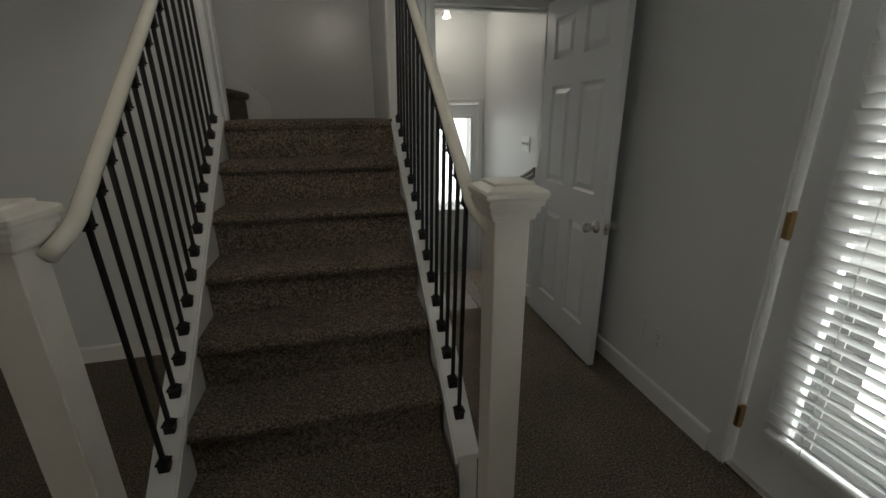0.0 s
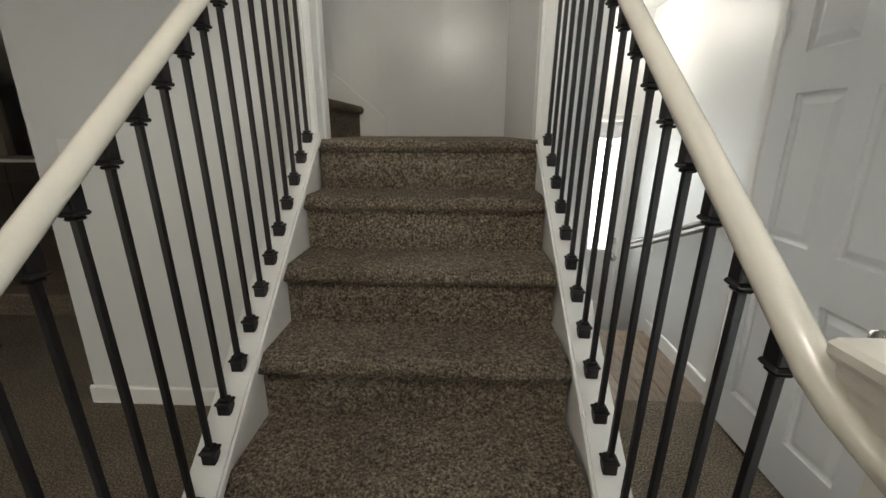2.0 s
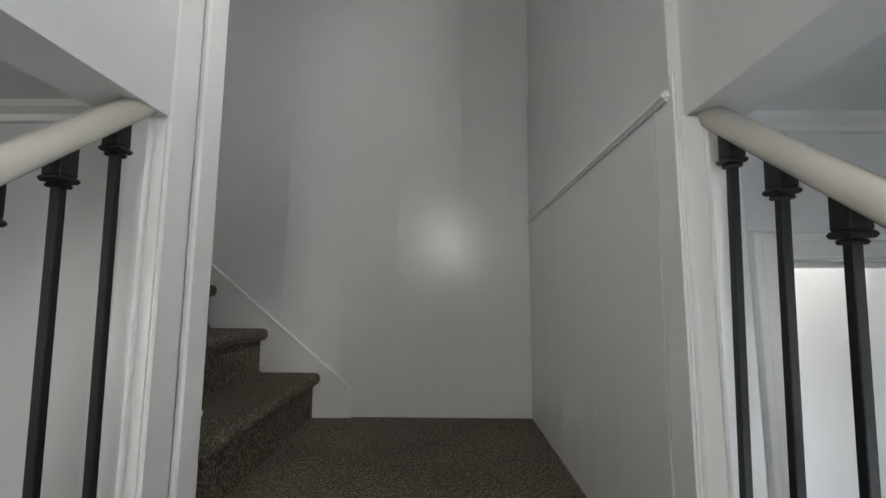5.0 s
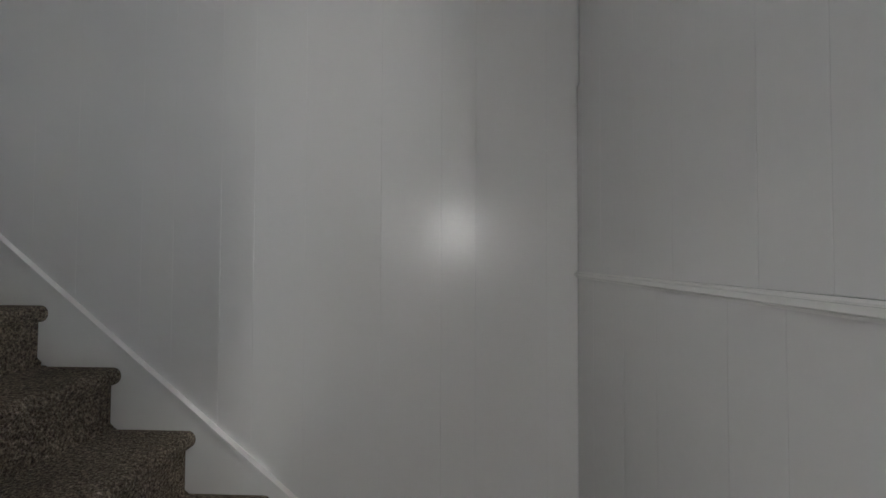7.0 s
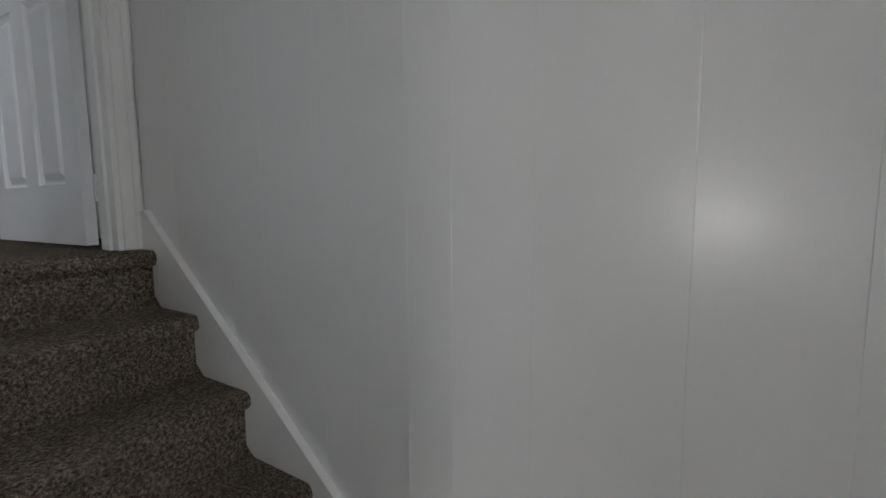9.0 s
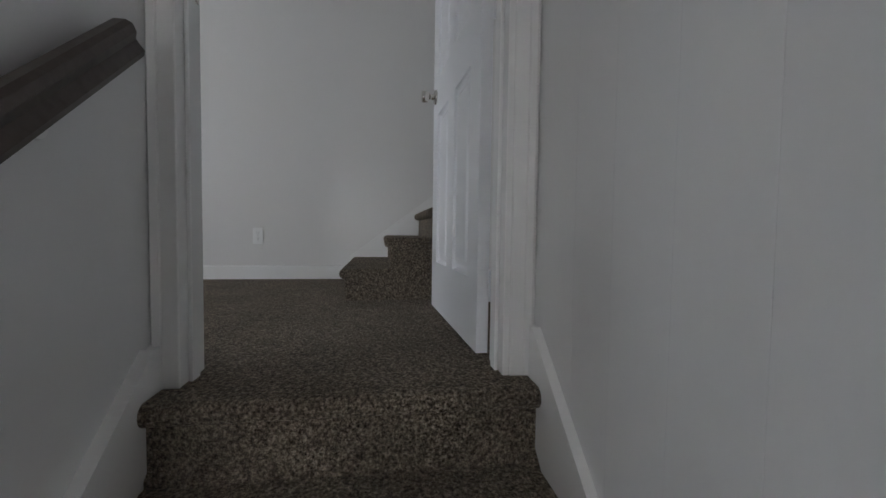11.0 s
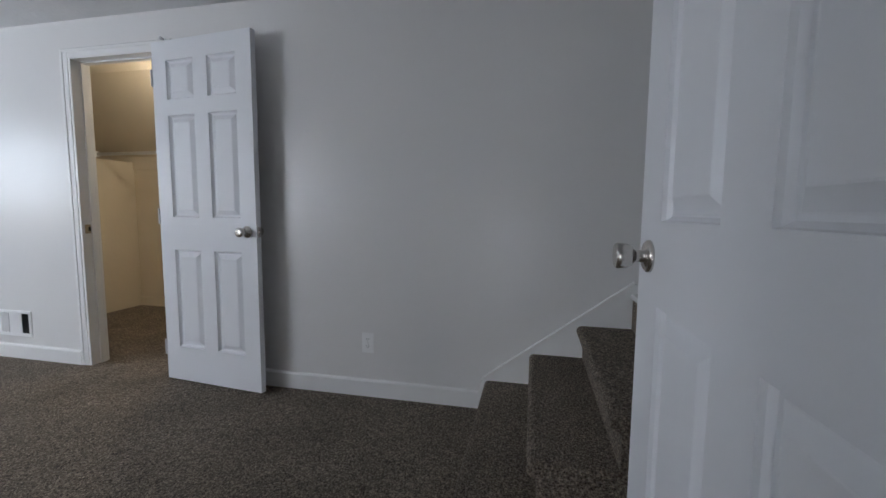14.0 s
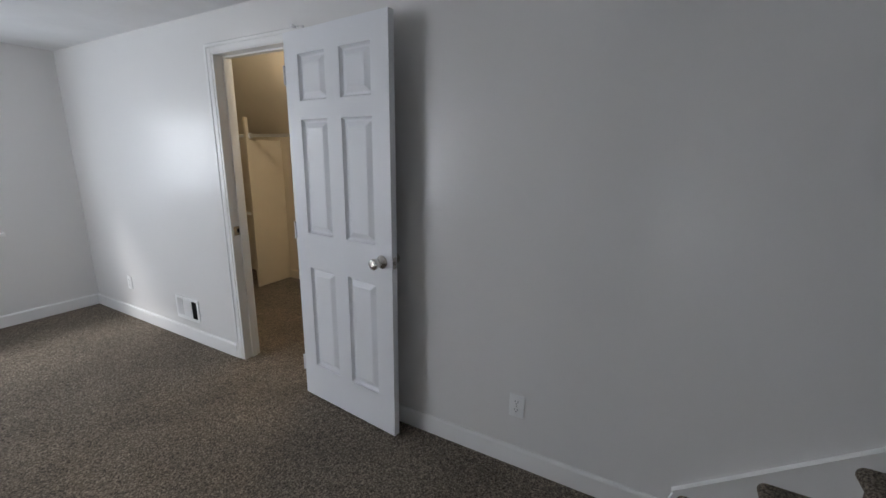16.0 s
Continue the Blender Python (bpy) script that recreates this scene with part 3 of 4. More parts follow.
for z in (0.2, 1.0, 1.8):
    part("hinge_leaf", boxes(((-0.012, 0.004, z - 0.045), (-0.0025, 0.054, z + 0.045), 0.001), ((-0.050, 0.052, z - 0.045), (-0.012, 0.055, z + 0.045), 0.001)), TRIM, hall_door, "white painted hinge leaf").parent = hall_door


# ---- balustrades ----
def sweep(path, section):
    """A closed section (across, up) swept along points, upright."""
    bm = bmesh.new()
    rings = []
    for i, p in enumerate(path):
        d = (Vector(path[min(i + 1, len(path) - 1)]) - Vector(path[max(i - 1, 0)])).normalized()
        sidev = d.cross(Vector((0, 0, 1))).normalized()
        up = sidev.cross(d)
        rings.append([bm.verts.new(Vector(p) + sidev * a + up * b) for a, b in section])
    n = len(section)
    for a, b in zip(rings, rings[1:]):
        for i in range(n):
            bm.faces.new((a[i], a[(i + 1) % n], b[(i + 1) % n], b[i]))
    bm.faces.new(rings[0])
    bm.faces.new(rings[-1][::-1])
    return bm


RAIL = [(0.0205 * math.cos(a), 0.0205 * math.sin(a)) for a in [2 * math.pi * i / 20 for i in range(20)]]
RAIL = [(a, max(b, -0.0155)) for a, b in RAIL]

shoe_bm = boxes(((-0.0155, -0.0155, -0.004), (0.0155, 0.0155, 0.026), 0.002), ((-0.019, -0.019, 0.024), (0.019, 0.019, 0.032), 0.003), ((-0.0125, -0.0125, 0.032), (0.0125, 0.0125, 0.041), 0.003))
SHOE = mesh_from(shoe_bm, "shoe", IRON)
collar_bm = boxes(((-0.0132, -0.0132, -0.006), (0.0132, 0.0132, 0.044), 0.002), ((-0.0165, -0.0165, -0.014), (0.0165, 0.0165, -0.006), 0.0035), ((-0.0115, -0.0115, -0.021), (0.0115, 0.0115, -0.015), 0.003))
COLLAR = mesh_from(collar_bm, "collar", IRON)
BAR = mesh_from(boxes(((-0.0062, -0.0062, 0.0), (0.0062, 0.0062, 0.815), 0.0012)), "bar", IRON)


def newel(parent, x, y):
    s = 0.048
    post = part("newel", boxes(((x - s, y - s, 0), (x + s, y + s, 1.13), 0.003)), NEWEL, parent, "square cream painted newel post")
    bm = bmesh.new()
    rings = []
    for r, z in ((0.050, 1.108), (0.056, 1.111), (0.060, 1.118), (0.061, 1.128), (0.066, 1.130), (0.068, 1.140), (0.067, 1.147), (0.074, 1.149), (0.076, 1.158), (0.075, 1.166), (0.080, 1.168), (0.083, 1.174), (0.0835, 1.184), (0.079, 1.190), (0.056, 1.199), (0.054, 1.200), (0.0535, 1.206), (0.049, 1.208), (0.012, 1.211)):
        e = r - 0.003
        rings.append([bm.verts.new((x + a, y + b, z)) for a, b in ((-e, -r), (e, -r), (r, -e), (r, e), (e, r), (-e, r), (-r, e), (-r, -e))])
    for a, b in zip(rings, rings[1:]):
        for i in range(8):
            bm.faces.new((a[i], a[(i + 1) % 8], b[(i + 1) % 8], b[i]))
    bm.faces.new(rings[0])
    bm.faces.new(rings[-1])
    part("cap", bm, NEWEL, post, "moulded pyramid newel cap")
    return post


def balustrade(label, foot, line, top, y_first, pitch, count, newel_x):
    """One stair railing. foot: x of the shoes and its drift along y; line: height of the stringer cap at y 0 and its slope;
    top: x of the collars, its drift, and their height over the cap and its drift."""
    rail_ob = thing("balustrade", label, "stair railing", "stair balustrades")
    sgn = 1 if foot[0] > 0 else -1

    def foot_at(y):
        return Vector((foot[0] + foot[1] * y, y, line[0] + line[1] * y))

    def top_at(y):
        return Vector((top[0] + top[1] * y, y + top[4], line[0] + line[1] * y + top[2] + top[3] * y))

    # closed stringer below the balusters, with its cap and bead
    for nm, d0, d1, lo, hi, base in (("stringer", -0.026, 0.036, None, -0.018, True), ("stringer_cap", -0.034, 0.044, -0.018, 0.0, False), ("bead", -0.041, -0.031, -0.03, -0.008, False)):
        bm = bmesh.new()
        vs = []
        for y in (-1.30, 0.0):
            for d in (d0, d1):
                p = foot_at(y)
                low = 0.0 if base else p.z + lo
                vs.append((bm.verts.new((p.x + sgn * d, y, low)), bm.verts.new((p.x + sgn * d, y, p.z + hi))))
        (a0, a1), (b0, b1), (c0, c1), (e0, e1) = vs
        for q in ((a0, a1, b1, b0), (c0, e0, e1, c1), (a1, c1, e1, b1), (a0, b0, e0, c0), (a0, c0, c1, a1), (b0, b1, e1, e0)):
            bm.faces.new(q)
        part(nm, bm, TRIM, rail_ob)
    # the rail eases outwards to meet the newel
    bend = [(0.03, 0), (-0.3, 0), (-0.7, 0), (-1.0, 0), (-1.26, 0), (-1.29, 0.006), (-1.32, 0.020), (-1.345, 0.032)]
    path = [tuple(top_at(y) + Vector((sgn * d, -top[4], 0.056 - top[4] * line[1]))) for y, d in bend]
    part("handrail", sweep(path, RAIL), CREAM, rail_ob, "glossy cream rounded handrail", smooth=True)
    newel(rail_ob, newel_x, -1.36)
    for i in range(count):
        y = y_first - pitch * i
        a, b = foot_at(y), top_at(y)
        bar = part("baluster", BAR, IRON, rail_ob)
        bar.matrix_local = Matrix.Translation(a) @ Vector((0, 0, 1)).rotation_difference(b - a).to_matrix().to_4x4()
        part("shoe", SHOE, IRON, bar)
        part("collar", COLLAR, IRON, bar).location = (0, 0, (b - a).length + 0.01)
    return rail_ob


balustrade("cream stair railing with black iron balusters beside the partition wall", (-0.4603, -0.0145), (1.3771, 0.8481), (-0.464, -0.006, 0.760, -0.009, -0.014), -0.0396, 0.0839, 15, -0.548)
balustrade("cream stair railing with black iron balusters beside the entry door", (0.4602, -0.024), (1.3522, 0.8343), (0.475, -0.026, 0.760, -0.008, -0.014), -0.0215, 0.0843, 15, 0.575)


# ---- wall plates ----
def outlet(m, label, paint=PLASTIC):
    ob = thing("wall_outlet", label, "outlet", "wall outlets", at=m)
    part("plate", boxes(((-0.036, 0, -0.0585), (0.036, 0.006, 0.0585), 0.0025, 2)), paint, ob)
    for z in (0.02, -0.02):
        bm = bmesh.new()
        lathe(bm, [(0.0165, 0.0), (0.0165, 0.0078), (0.0, 0.0078)], pose(0, 0, z, -90), 16)
        r = part("receptacle", bm, paint, ob)
        part("slots", boxes(((-0.0075, 0.0070, z - 0.001), (-0.0055, 0.0084, z + 0.008)), ((0.0055, 0.0070, z - 0.001), (0.0075, 0.0084, z + 0.008)), ((-0.002, 0.0070, z - 0.010), (0.002, 0.0084, z - 0.006))), DARK, r, "dark socket slots")
    part("screw", lathe(bmesh.new(), [(0.0025, 0.005), (0.0025, 0.0072), (0, 0.0074)], pose(0, 0, 0, -90), 8), NICKEL, ob)
    return ob


def switch(m, gangs, label):
    ob = thing("light_switch", label, "light switch", "light switches", at=m)
    w = 0.035 + 0.0235 * (gangs - 1)
    part("plate", boxes(((-w, 0, -0.0575), (w, 0.006, 0.0575), 0.0025, 2)), PLASTIC, ob)
    for g in range(gangs):
        x = (g - (gangs - 1) / 2) * 0.046
        part("toggle", prism(bmesh.new(), [(0.005, -0.012), (0.016, 0.006), (0.015, 0.012), (0.005, 0.012)], "x", x - 0.005, x + 0.005), PLASTIC, ob)
        part("toggle_slot", boxes(((x - 0.006, 0.0055, -0.0135), (x + 0.006, 0.0066, 0.0135))), DARK, ob)
        for z in (-0.03, 0.03):
            part("screw", lathe(bmesh.new(), [(0.0025, 0.005), (0.0025, 0.0072), (0, 0.0074)], pose(x, 0, z, -90), 8), PLASTIC, ob)
    return ob


outlet(pose(-3.97, -0.042, 2.823, 0, 0, -90), "white duplex outlet low on the bedroom wall")
outlet(pose(-3.97, -3.554, 2.828, 0, 0, -90), "white duplex outlet beside the bedroom corner")
outlet(pose(1.57, -0.89, 0.325, 0, 0, 90), "painted duplex outlet low beside the patio door", WALL)
blank = thing("cover_plate", "painted blank cover plate low on the wall", "wall plate", at=pose(1.57, -0.73, 0.335, 0, 0, 90))
part("plate", boxes(((-0.058, 0, -0.0585), (0.058, 0.005, 0.0585), 0.0025)), WALL, blank)
part("screw", lathe(bmesh.new(), [(0.0025, 0.004), (0.0025, 0.006), (0, 0.0062)], pose(0, 0, 0, -90), 8), WALL, blank)
switch(pose(-1.595, 0.15, 1.29, 0, 0, 180), 2, "white double light switch on the partition wall")
switch(pose(1.57, 0.79, 1.14, 0, 0, 90), 3, "white triple light switch on the entry wall")

# floor register high on the baseboard of the bedroom
vent = thing("wall_vent", "white metal air register low on the bedroom wall", "air vent", at=pose(-3.97, -2.698, 2.76, 0, 0, -90))
part("frame", boxes(((-0.15, 0, -0.0925), (0.15, 0.007, -0.07), 0.002), ((-0.15, 0, 0.07), (0.15, 0.007, 0.0925), 0.002), ((-0.15, 0, -0.07), (-0.125, 0.007, 0.07), 0.002), ((0.125, 0, -0.07), (0.15, 0.007, 0.07), 0.002), ((-0.06, 0, -0.07), (0.055, 0.0065, 0.07), 0.001)), PLASTIC, vent)
part("backing", boxes(((-0.126, 0.0008, -0.071), (0.126, 0.002, 0.071))), DARK, vent, "dark duct behind the louvres")
for i in range(5):
    x = 0.064 + 0.0135 * i
    part("louvre", prism(bmesh.new(), [(x, 0.002), (x + 0.0085, 0.0065), (x + 0.0095, 0.0058), (x + 0.0012, 0.002)], "z", -0.069, 0.069), PLASTIC, vent)
    x = -0.122 + 0.0125 * i
    part("louvre", prism(bmesh.new(), [(x, 0.0065), (x + 0.0035, 0.002), (x + 0.0045, 0.002), (x + 0.0015, 0.0068)], "z", -0.069, 0.069), DARK, vent)

# strike plates and the bumper over the closet door
for m, label in ((pose(-4.01, -2.037, 3.435, 0, 0, 0), "nickel strike plate on the closet jamb"), (pose(-1.935, 0.392, 3.465, 0, 0, 0), "nickel strike plate on the stair door jamb")):
    sp = thing("strike_plate", label, "strike plate", "strike plates", at=m)
    part("plate", boxes(((-0.016, -0.001, -0.03), (0.03, 0.0012, 0.03), 0.0006)), NICKEL, sp)
    part("latch_hole", boxes(((-0.007, 0.0008, -0.014), (0.008, 0.0018, 0.014))), DARK, sp)
bump = thing("door_bumper", "small white bumper on the closet casing", "door stop", at=pose(-3.953, -1.31, 4.572, 0, 90, 0))
part("body", lathe(bmesh.new(), [(0.007, 0.0), (0.006, 0.018), (0.010, 0.02), (0.010, 0.03), (0.0, 0.033)], n=12), PLASTIC, bump, smooth=True)
part("screw_base", lathe(bmesh.new(), [(0.012, 0.0), (0.012, 0.003), (0.0, 0.003)], n=12), PLASTIC, bump)

# ---- wall handrails ----


def wall_rail(label, path, material, toward, brackets, section):
    ob = thing("wall_handrail", label, "handrail", "wall handrails")
    part("rail", sweep(path, section), material, ob)
    a, b = Vector(path[0]), Vector(path[-1])
    for k in brackets:
        p = a.lerp(b, k)
        q = p + Vector(toward)
        bm = sweep([tuple(p + Vector((0, 0, -0.028))), tuple(p + Vector((0, 0, -0.045)) + Vector(toward) * 0.3), tuple(q + Vector((0, 0, -0.07)))], [(0.005 * math.cos(t), 0.005 * math.sin(t)) for t in [i * math.pi / 4 for i in range(8)]])
        br = part("bracket", bm, TRIM, ob, "white painted rail bracket")
        d = Vector(toward).normalized()
        m = Matrix.Translation(q + Vector((0, 0, -0.07)) - d * 0.004) @ d.to_track_quat("Z", "Y").to_matrix().to_4x4()
        part("rosette", lathe(bmesh.new(), [(0.024, 0.004), (0.022, -0.001), (0.0, -0.004)], m, 14), TRIM, br)
    return ob


FLAT = [(-0.02, -0.03), (0.02, -0.03), (0.024, -0.02), (0.016, 0.0), (0.022, 0.014), (0.02, 0.028), (0.01, 0.034), (-0.01, 0.034), (-0.02, 0.028), (-0.022, 0.014), (-0.016, 0.0), (-0.024, -0.02)]
wall_rail("grey wooden handrail on the entry wall", [(1.50, 0.44, 0.965), (1.50, 1.62, 0.50)], GREYWOOD, (0.07, 0, 0), (0.12, 0.8), FLAT)
wall_rail("dark brown wooden handrail beside the upper flight", [(-0.62, 0.372, 2.36), (-1.69, 0.372, 3.235)], DARKWOOD, (0, -0.042, 0), (0.1, 0.5, 0.85), FLAT)

# ---- painted boards of the landing walls ----


def boards(parent, axis, face, out, u0, u1, z0, z1, widths):
    """Upright boards with eased edges and narrow joints, each one proud of the wall."""
    u, i = u0, 0
    cache = {}
    while u < u1 - 0.02:
        w = min(widths[i % len(widths)], u1 - u)
        key = round(w, 4)
        if key not in cache:
            g = 0.0001
            prof = [(g, 0.0), (g, 0.0101), (g + 0.0012, 0.0105), (w - g - 0.0012, 0.0105), (w - g, 0.0101), (w - g, 0.0)]
            bm = bmesh.new()
            va = [bm.verts.new((p, q, 0)) for p, q in prof]
            vb = [bm.verts.new((p, q, z1 - z0)) for p, q in prof]
            for k in range(6):
                bm.faces.new((va[k], va[(k + 1) % 6], vb[(k + 1) % 6], vb[k]))
            bm.faces.new(va)
            bm.faces.new(vb[::-1])
            cache[key] = mesh_from(bm, "board", PANEL)
        ob = part("board", cache[key], PANEL, parent)
        if axis == "y":
            ob.matrix_world = Matrix.Translation((u + w, face, z0)) @ pose(0, 0, 0, 0, 0, 180)
        else:
            ob.matrix_world = Matrix.Translation((face, u, z0)) @ pose(0, 0, 0, 0, 0, 90)
        u += w
        i += 1


boards(north, "y", 1.252, -1, -1.835, 0.418, ZL - 0.02, 4.9, (0.215, 0.14, 0.15, 0.148, 0.214, 0.105, 0.155, 0.108, 0.164, 0.242, 0.19, 0.107, 0.22, 0.1))
east = bpy.data.objects["wall_landing_east"]
boards(east, "x", 0.428, -1, 0.08, 1.24, ZL - 0.02, 2.221, (0.203, 0.152, 0.102, 0.203, 0.152))
boards(east, "x", 0.428, -1, 0.02, 1.24, 2.242, 2.815, (0.203, 0.152, 0.102, 0.203, 0.152))
tagged(part("trim", boxes(((0.406, 0.02, 2.2215), (0.428, 1.24, 2.2415), 0.006, 3)), TRIM), "thin white joint bead on the landing wall", "trim", kind="structure")

# ---- entry: front door ----
fd = thing("front_door", "white front door with a tall leaded glass panel", "door")
slab = [((0.745, 1.875, -0.49), (0.98, 1.92, 1.465)), ((1.44, 1.875, -0.49), (1.515, 1.92, 1.465)), ((0.98, 1.875, 1.345), (1.44, 1.92, 1.465)), ((0.98, 1.875, -0.49), (1.44, 1.92, 0.38))]
part("slab", boxes(*slab), DOOR, fd)
part("glass_frame", boxes(((0.97, 1.865, 0.37), (0.998, 1.876, 1.36), 0.004), ((1.428, 1.865, 0.37), (1.45, 1.876, 1.36), 0.004), ((0.998, 1.865, 1.333), (1.428, 1.876, 1.36), 0.004), ((0.998, 1.865, 0.37), (1.428, 1.876, 0.395), 0.004)), DOOR, fd)
pane = part("pane", boxes(((0.985, 1.893, 0.385), (1.435, 1.899, 1.34))), GLASS, fd, "clear leaded glass")
pane.visible_shadow = False
for s in (-1, 1):
    for ph in (0, 1):
        pts = [(1.21 + s * (0.08 + 0.10 * math.sin(ph * math.pi + i * math.pi / 8)), 1.889, 0.39 + i * 0.0475) for i in range(21)]
        part("lead_came", sweep(pts, [(0.004 * math.cos(t), 0.003 * math.sin(t)) for t in [i * math.pi / 3 for i in range(6)]]), IRON, pane)
for z in (-0.37, -0.05):
    part("panel", boxes(((0.86, 1.869, z), (1.14, 1.876, z + 0.27), 0.006), ((1.2, 1.869, z), (1.44, 1.876, z + 0.27), 0.006)), DOOR, fd)
part("door_knob", knob_mesh(bmesh.new(), pose(1.462, 1.875, 0.33, 90)), NICKEL, fd, "brushed nickel door knob", smooth=True)
part("deadbolt", lathe(bmesh.new(), [(0.03, 0), (0.028, 0.012), (0.012, 0.016), (0.0, 0.017)], pose(1.462, 1.875, 0.47, 90), 18), NICKEL, fd)
tagged(part("backdrop", boxes(((-0.6, 3.2, -0.6), (3.2, 3.22, 3.0))), GLOW), "bright overcast sky outside", "backdrop", kind="structure")
for k, (y0, y1, z) in enumerate(((1.3, 1.5, -0.24), (1.5, 1.68, -0.38))):
    structure("entry_step", boxes(((0.52, y0, -0.6), (1.57, y1, z), 0.006)), PLANK, "wooden step down to the front door", "step")
lamp = thing("ceiling_light", "small lit ceiling spotlight in the entry", "ceiling light", at=Matrix.Translation((1.10, 1.55, C1)))
part("canopy", lathe(bmesh.new(), [(0.05, 0.0), (0.05, -0.014), (0.02, -0.02), (0.0, -0.02)], n=20), TRIM, lamp, smooth=True)
part("shade", lathe(bmesh.new(), [(0.02, -0.02), (0.03, -0.05), (0.042, -0.10), (0.040, -0.10), (0.02, -0.045), (0.0, -0.04)], n=20), PLASTIC, lamp, smooth=True)
part("bulb", lathe(bmesh.new(), [(0.0, -0.05), (0.02, -0.06), (0.032, -0.09), (0.024, -0.105), (0.0, -0.112)], n=16), BULB, lamp, smooth=True)

# ---- patio door with blinds ----
pd = thing("patio_door", "white glazed patio door with a lowered white blind", "door")
part("slab", boxes(((1.60, -1.49, 0.02), (1.645, -1.335, 2.03)), ((1.60, -2.28, 0.02), (1.645, -2.12, 2.03)), ((1.60, -2.12, 0.02), (1.645, -1.49, 0.25)), ((1.60, -2.12, 1.88), (1.645, -1.49, 2.03))), DOOR, pd)
part("glass_frame", boxes(((1.585, -1.505, 0.205), (1.601, -1.42, 1.93), 0.004), ((1.585, -2.19, 0.205), (1.601, -2.105, 1.93), 0.004), ((1.585, -2.105, 0.205), (1.601, -1.505, 0.265), 0.004), ((1.585, -2.105, 1.87), (1.601, -1.505, 1.93), 0.004)), DOOR, pd)
pn = part("pane", boxes(((1.62, -2.12, 0.25), (1.626, -1.49, 1.88))), GLASS, pd, "clear door glass")
pn.visible_shadow = False
for z in (0.241, 1.008, 1.80):
    bm = boxes(((1.575, -1.34, z - 0.045), (1.603, -1.322, z + 0.045), 0.001))
    lathe(bm, [(0.007, z - 0.05), (0.007, z + 0.05)], Matrix.Translation((1.594, -1.333, 0)), 12)
    part("hinge", bm, BRASS, pd, "aged brass hinge")
jamb("door_jamb", "x", 1.575, 1.715, -2.31, -1.305, 0.0, 2.055)
blind = thing("window_blind", "lowered white slatted blind on the patio door", "blind")
slat = mesh_from(prism(bmesh.new(), [(-0.017, 0.019), (-0.0155, 0.020), (0.002, 0.0025), (0.018, -0.017), (0.0165, -0.0185), (0.0, 0.0)], "y", -2.15, -1.45), "slat", BLIND)
n = 0
z = 0.315
while z < 1.90:
    s = part("slat", slat, BLIND, blind)
    s.location = (1.562, 0, z)
    z += 0.0415
part("bottom_rail", boxes(((1.55, -2.152, 0.262), (1.58, -1.447, 0.288), 0.004)), BLIND, blind)
part("head_rail", boxes(((1.545, -2.155, 1.90), (1.584, -1.445, 1.95), 0.003)), BLIND, blind)
for y in (-1.58, -2.02):
    part("ladder_cord", boxes(((1.540, y - 0.001, 0.28), (1.542, y + 0.001, 1.91)), ((1.582, y - 0.001, 0.28), (1.584, y + 0.001, 1.91))), BLIND, blind)
tagged(part("backdrop", boxes(((4.6, -5.5, -0.03), (4.62, 2.0, 4.4))), GLOW), "bright overcast daylight outside", "backdrop", kind="structure")

# ---- windows ----


def window(name, axis, at, u0, u1, z0, z1, label):
    """A white framed sash window set in a wall opening."""
    w = thing(name, label, "window", kind="structure")
    def bx(a, b, r, s, d0, d1, bev=0.003):
        return ((at + d0, a, r), (at + d1, b, s), bev) if axis == "x" else ((a, at + d0, r), (b, at + d1, s), bev)
    f = 0.045
    part("window_frame", boxes(bx(u0, u0 + f, z0, z1, -0.03, 0.03), bx(u1 - f, u1, z0, z1, -0.03, 0.03), bx(u0 + f, u1 - f, z1 - f, z1, -0.03, 0.03), bx(u0 + f, u1 - f, z0, z0 + f, -0.03, 0.03), bx((u0 + u1) / 2 - 0.02, (u0 + u1) / 2 + 0.02, z0 + f, z1 - f, -0.02, 0.02)), TRIM, w)
    for a, b in ((u0 + f, (u0 + u1) / 2 - 0.02), ((u0 + u1) / 2 + 0.02, u1 - f)):
        g = part("pane", boxes(bx(a, b, z0 + f, z1 - f, -0.004, 0.004, 0)), GLASS, w, "clear glass")
        g.visible_shadow = False
    return w


# south window is made up, placed to suit the family room fill lamp
window("fill_window_family_room", "y", -5.28, -6.1, -3.1, 0.65, 2.05, "unseen white framed window added for family room fill light")
# unseen sash, added round the stairwell fill lamp
window("fill_window_stairwell", "y", -2.0, -0.2, 0.24, 2.36, 2.76, "unseen white framed window added for stairwell fill light")
# added window for the landing fill lamp, above what is seen of the wall
window("fill_window_landing", "x", 0.48, 0.12, 0.48, 2.82, 3.3, "unseen white framed window added for landing fill light")
# east window is added, to go with the bedroom fill lamp
window("fill_window_bedroom_east", "x", -0.57, -3.75, -2.35, 3.3, 4.45, "unseen white framed bedroom window")
window("window_3", "y", -4.29, -3.25, -0.9, 3.3, 4.45, "unseen white framed bedroom window")
tagged(part("window_sill", boxes(((-3.42, -4.23, 3.26), (-0.75, -4.14, 3.295), 0.005)), TRIM), "white painted window sill", "window sill", kind="structure")

# ---- closet fittings ----
div = thing("closet_divider", "cream painted upright panel between the closet rods", "closet panel")
part("panel", boxes(((-5.5, -3.368, F2), (-5.09, -3.345, 4.06), 0.002)), CLOSETPAINT, div)
part("edge_post", boxes(((-5.105, -3.375, F2), (-5.072, -3.338, 4.28), 0.003)), CLOSETPAINT, div)


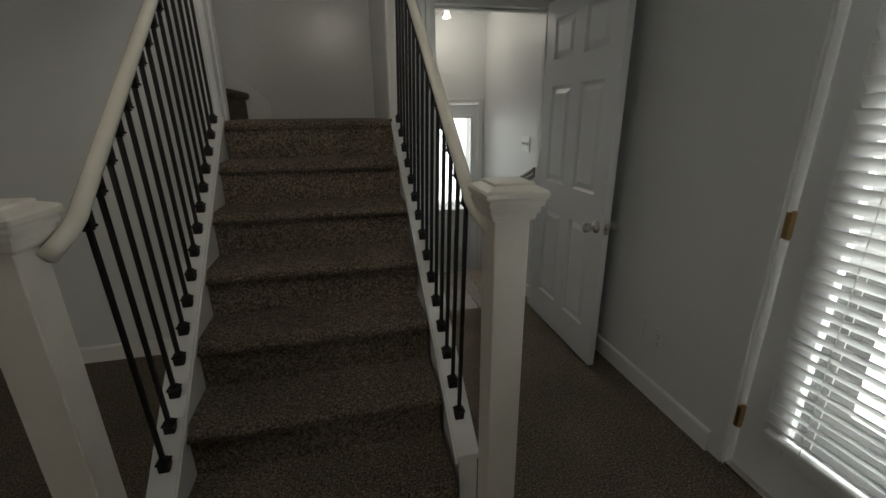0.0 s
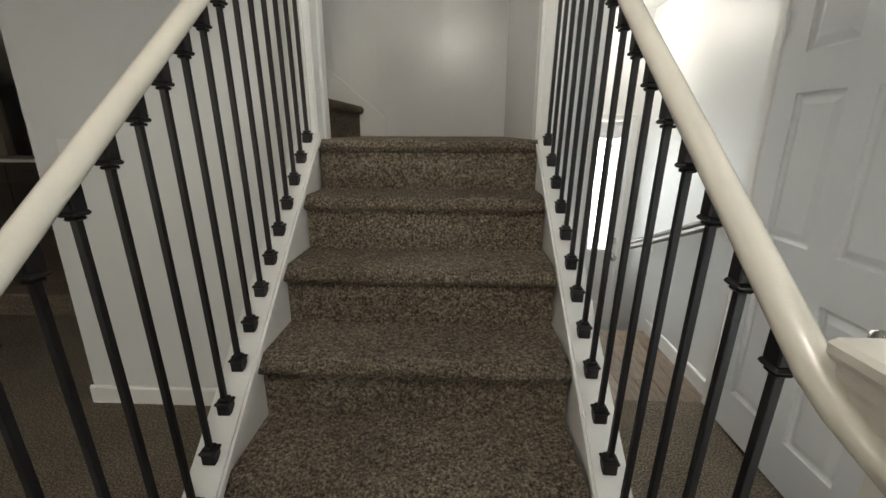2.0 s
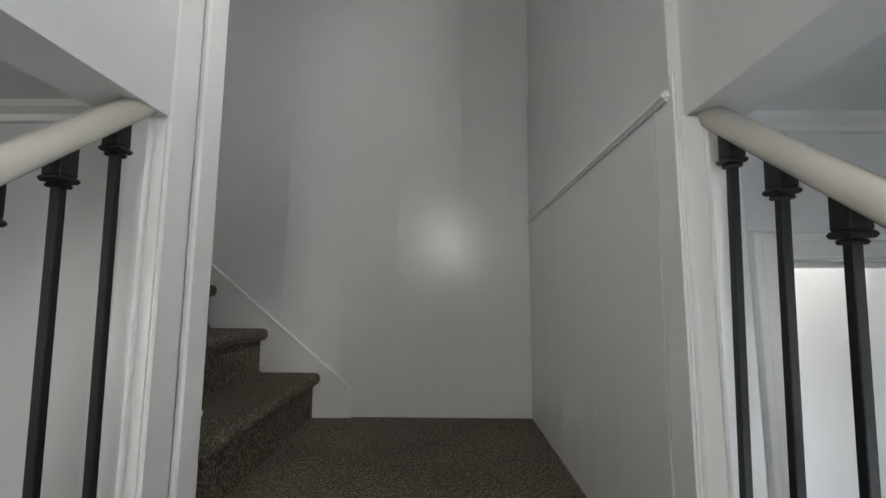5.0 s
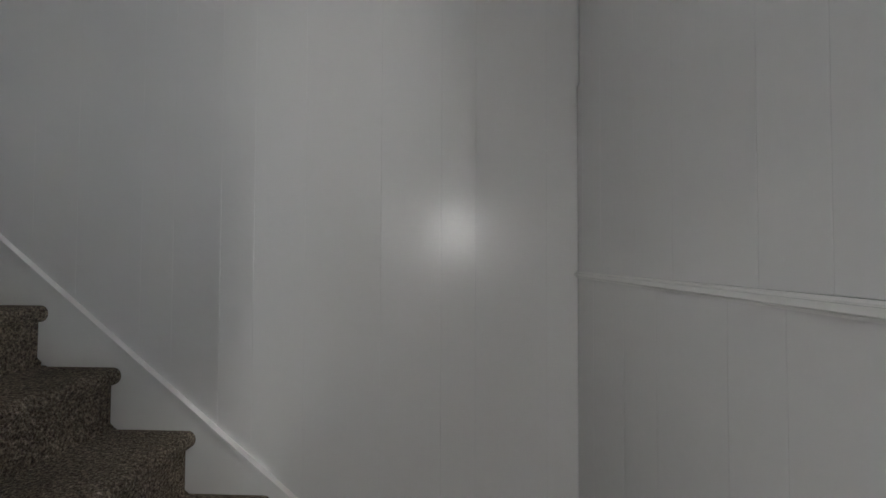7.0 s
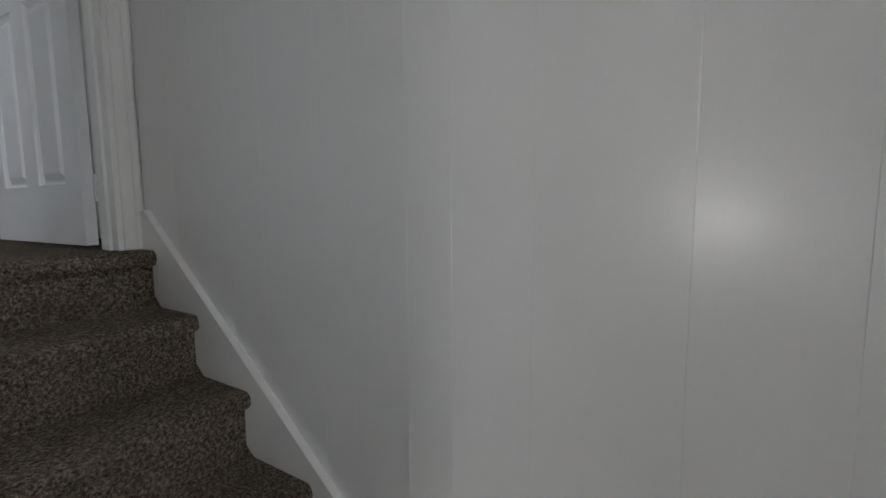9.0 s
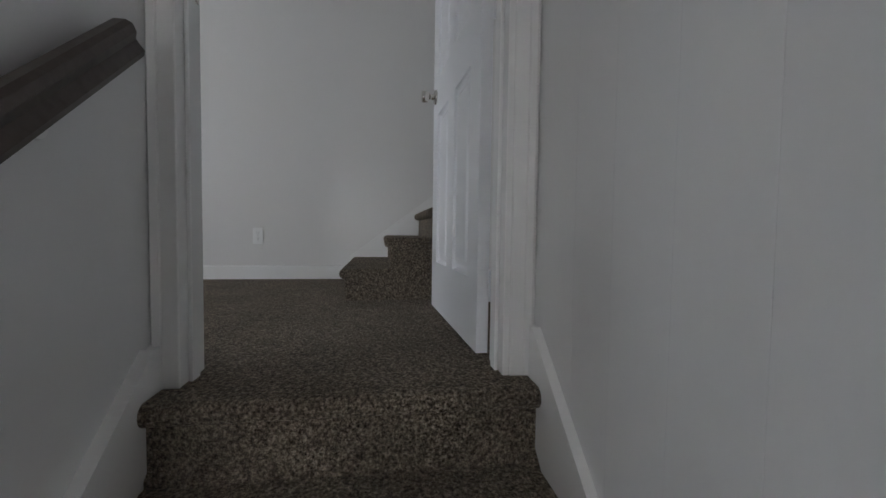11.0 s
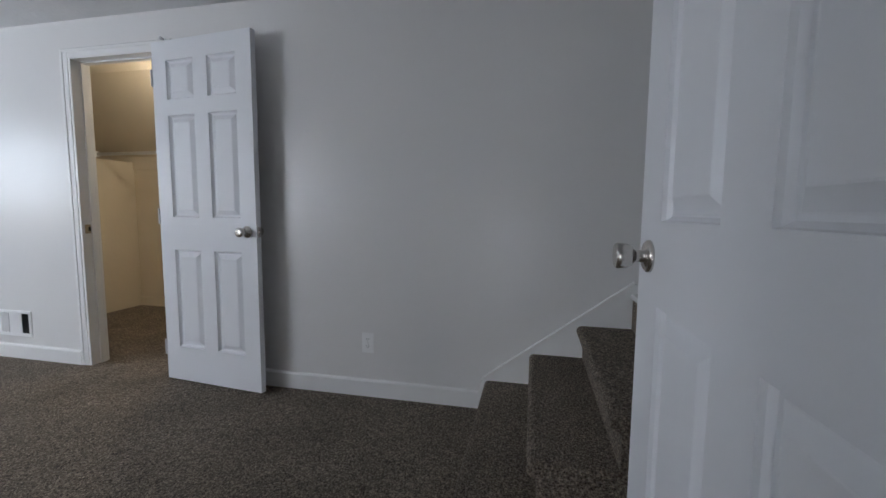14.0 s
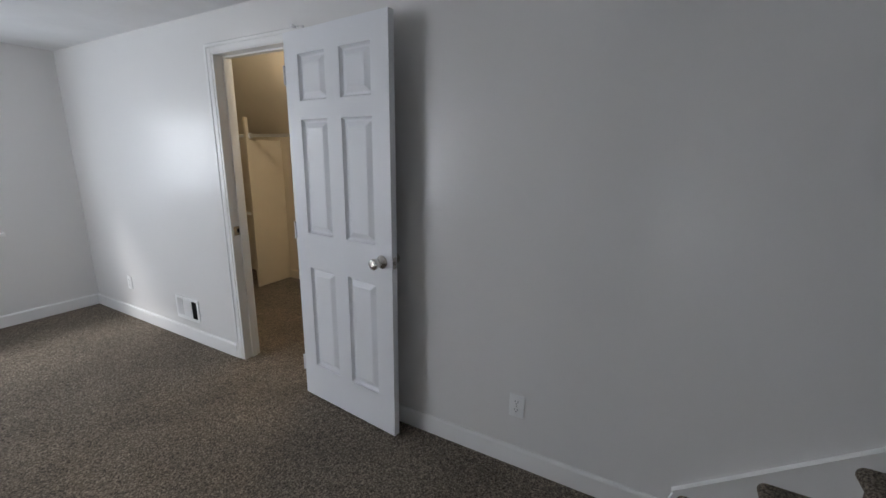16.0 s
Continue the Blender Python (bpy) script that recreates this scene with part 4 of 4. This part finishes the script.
def rod(label, y0, y1, x, z):
    ob = thing("closet_rod", label, "closet rod", "closet rods")
    part("pole", lathe(bmesh.new(), [(0.0165, 0.0), (0.0165, abs(y1 - y0))], Matrix.Translation((x, min(y0, y1), z)) @ pose(0, 0, 0, -90), 16), PLASTIC, ob, smooth=True)
    for y, s in ((min(y0, y1), 1), (max(y0, y1), -1)):
        part("socket", lathe(bmesh.new(), [(0.03, 0.0), (0.028, 0.014), (0.018, 0.016)], Matrix.Translation((x, y, z)) @ pose(0, 0, 0, -90 * s), 16), PLASTIC, ob)
    part("cleat", boxes(((-5.499, min(y0, y1), z - 0.12), (-5.482, max(y0, y1), z - 0.03), 0.003)), CLOSETPAINT, ob, "painted wooden cleat")
    return ob


rod("white closet rod above the divider", -3.345, 0.2, -5.12, 4.10)
rod("white upper closet rod", -4.35, -3.368, -5.12, 4.10)
rod("white lower closet rod", -4.35, -3.368, -5.12, 3.30)
cl = thing("closet_light", "round lit ceiling light in the closet", "ceiling light", at=Matrix.Translation((-4.75, -1.9, C2)))
part("canopy", lathe(bmesh.new(), [(0.07, 0.0), (0.07, -0.02), (0.0, -0.025)], n=20), TRIM, cl, smooth=True)
part("bulb", lathe(bmesh.new(), [(0.0, -0.025), (0.03, -0.035), (0.045, -0.07), (0.035, -0.105), (0.0, -0.118)], n=16), BULB, cl, smooth=True)

# ---- kitchen beyond the partition ----
kn = thing("newel_post", "white newel post at the kitchen step", "newel post")
part("post", boxes(((-2.80, 1.25, 0.186), (-2.69, 1.36, 1.33), 0.003)), NEWEL, kn)
part("cap", boxes(((-2.815, 1.235, 1.33), (-2.675, 1.375, 1.36), 0.006), ((-2.83, 1.22, 1.36), (-2.66, 1.39, 1.40), 0.012)), NEWEL, kn)
kc = thing("kitchen_cabinet", "dark stained base cabinet with drawers", "cabinet")
part("body", boxes(((-6.6, 3.2, 0.178), (-4.8, 3.8, 1.02), 0.003)), CABINET, kc)
for i in range(3):
    for z0, z1 in ((0.28, 0.78), (0.80, 0.99)):
        x = -6.58 + 0.6 * i
        d = part("drawer_front" if z0 > 0.5 else "door", boxes(((x, 3.182, z0), (x + 0.57, 3.2, z1), 0.004)), CABINET, kc)
        part("handle", boxes(((x + 0.23, 3.155, z1 - 0.08), (x + 0.34, 3.165, z1 - 0.07), 0.002), ((x + 0.235, 3.16, z1 - 0.08), (x + 0.243, 3.185, z1 - 0.07)), ((x + 0.327, 3.16, z1 - 0.08), (x + 0.335, 3.185, z1 - 0.07))), IRON, d, "black bar handle")
part("worktop", boxes(((-6.63, 3.16, 1.02), (-4.77, 3.83, 1.06), 0.006)), PLASTIC, kc, "pale worktop")
wall("wall_tan_partition", "y", 5.08, 5.2, -9.4, -7.45, 0.178, C1, [], TAN, "tan painted kitchen partition")

# ---- entry floor planks ----
plank_mesh = {}
for i in range(9):
    x0 = 0.52 + 0.117 * i
    cuts = [0.3, 0.3 + 0.33 + 0.21 * (i % 3), 1.3]
    for a, b in zip(cuts, cuts[1:]):
        key = round(b - a, 3)
        if key not in plank_mesh:
            plank_mesh[key] = mesh_from(boxes(((0.001, 0.001, 0), (0.116, b - a - 0.001, 0.012), 0.0015)), "plank", PLANK)
        ob = part("plank", plank_mesh[key], PLANK, fe)
        ob.location = (x0, a, -0.110)
sill = tagged(part("threshold", boxes(((1.572, -2.29, 0.0), (1.715, -1.325, 0.02), 0.004)), NICKEL), "metal threshold under the patio door", "threshold", kind="structure")

GROUND = mat("concrete_ground", (0.36, 0.35, 0.33), 0.85, bump=0.4, bump_scale=40, mottle=0.12, mottle_scale=2)
structure("ground", boxes(((-60, -60, -0.95), (60, 60, -0.8))), GROUND, "pale concrete ground outside", "ground")
structure("patio_slab", boxes(((1.74, -4.5, -0.8), (4.6, 0.6, -0.03))), GROUND, "pale concrete patio outside the glazed door", "patio")

slope = prism(bmesh.new(), [(-5.5, 4.12), (-4.75, 4.72), (-4.6, 4.75), (-5.5, 4.75)], "y", -4.35, 0.2)
structure("ceiling_closet_slope", slope, CLOSETPAINT, "cream textured sloping closet ceiling", "ceiling")
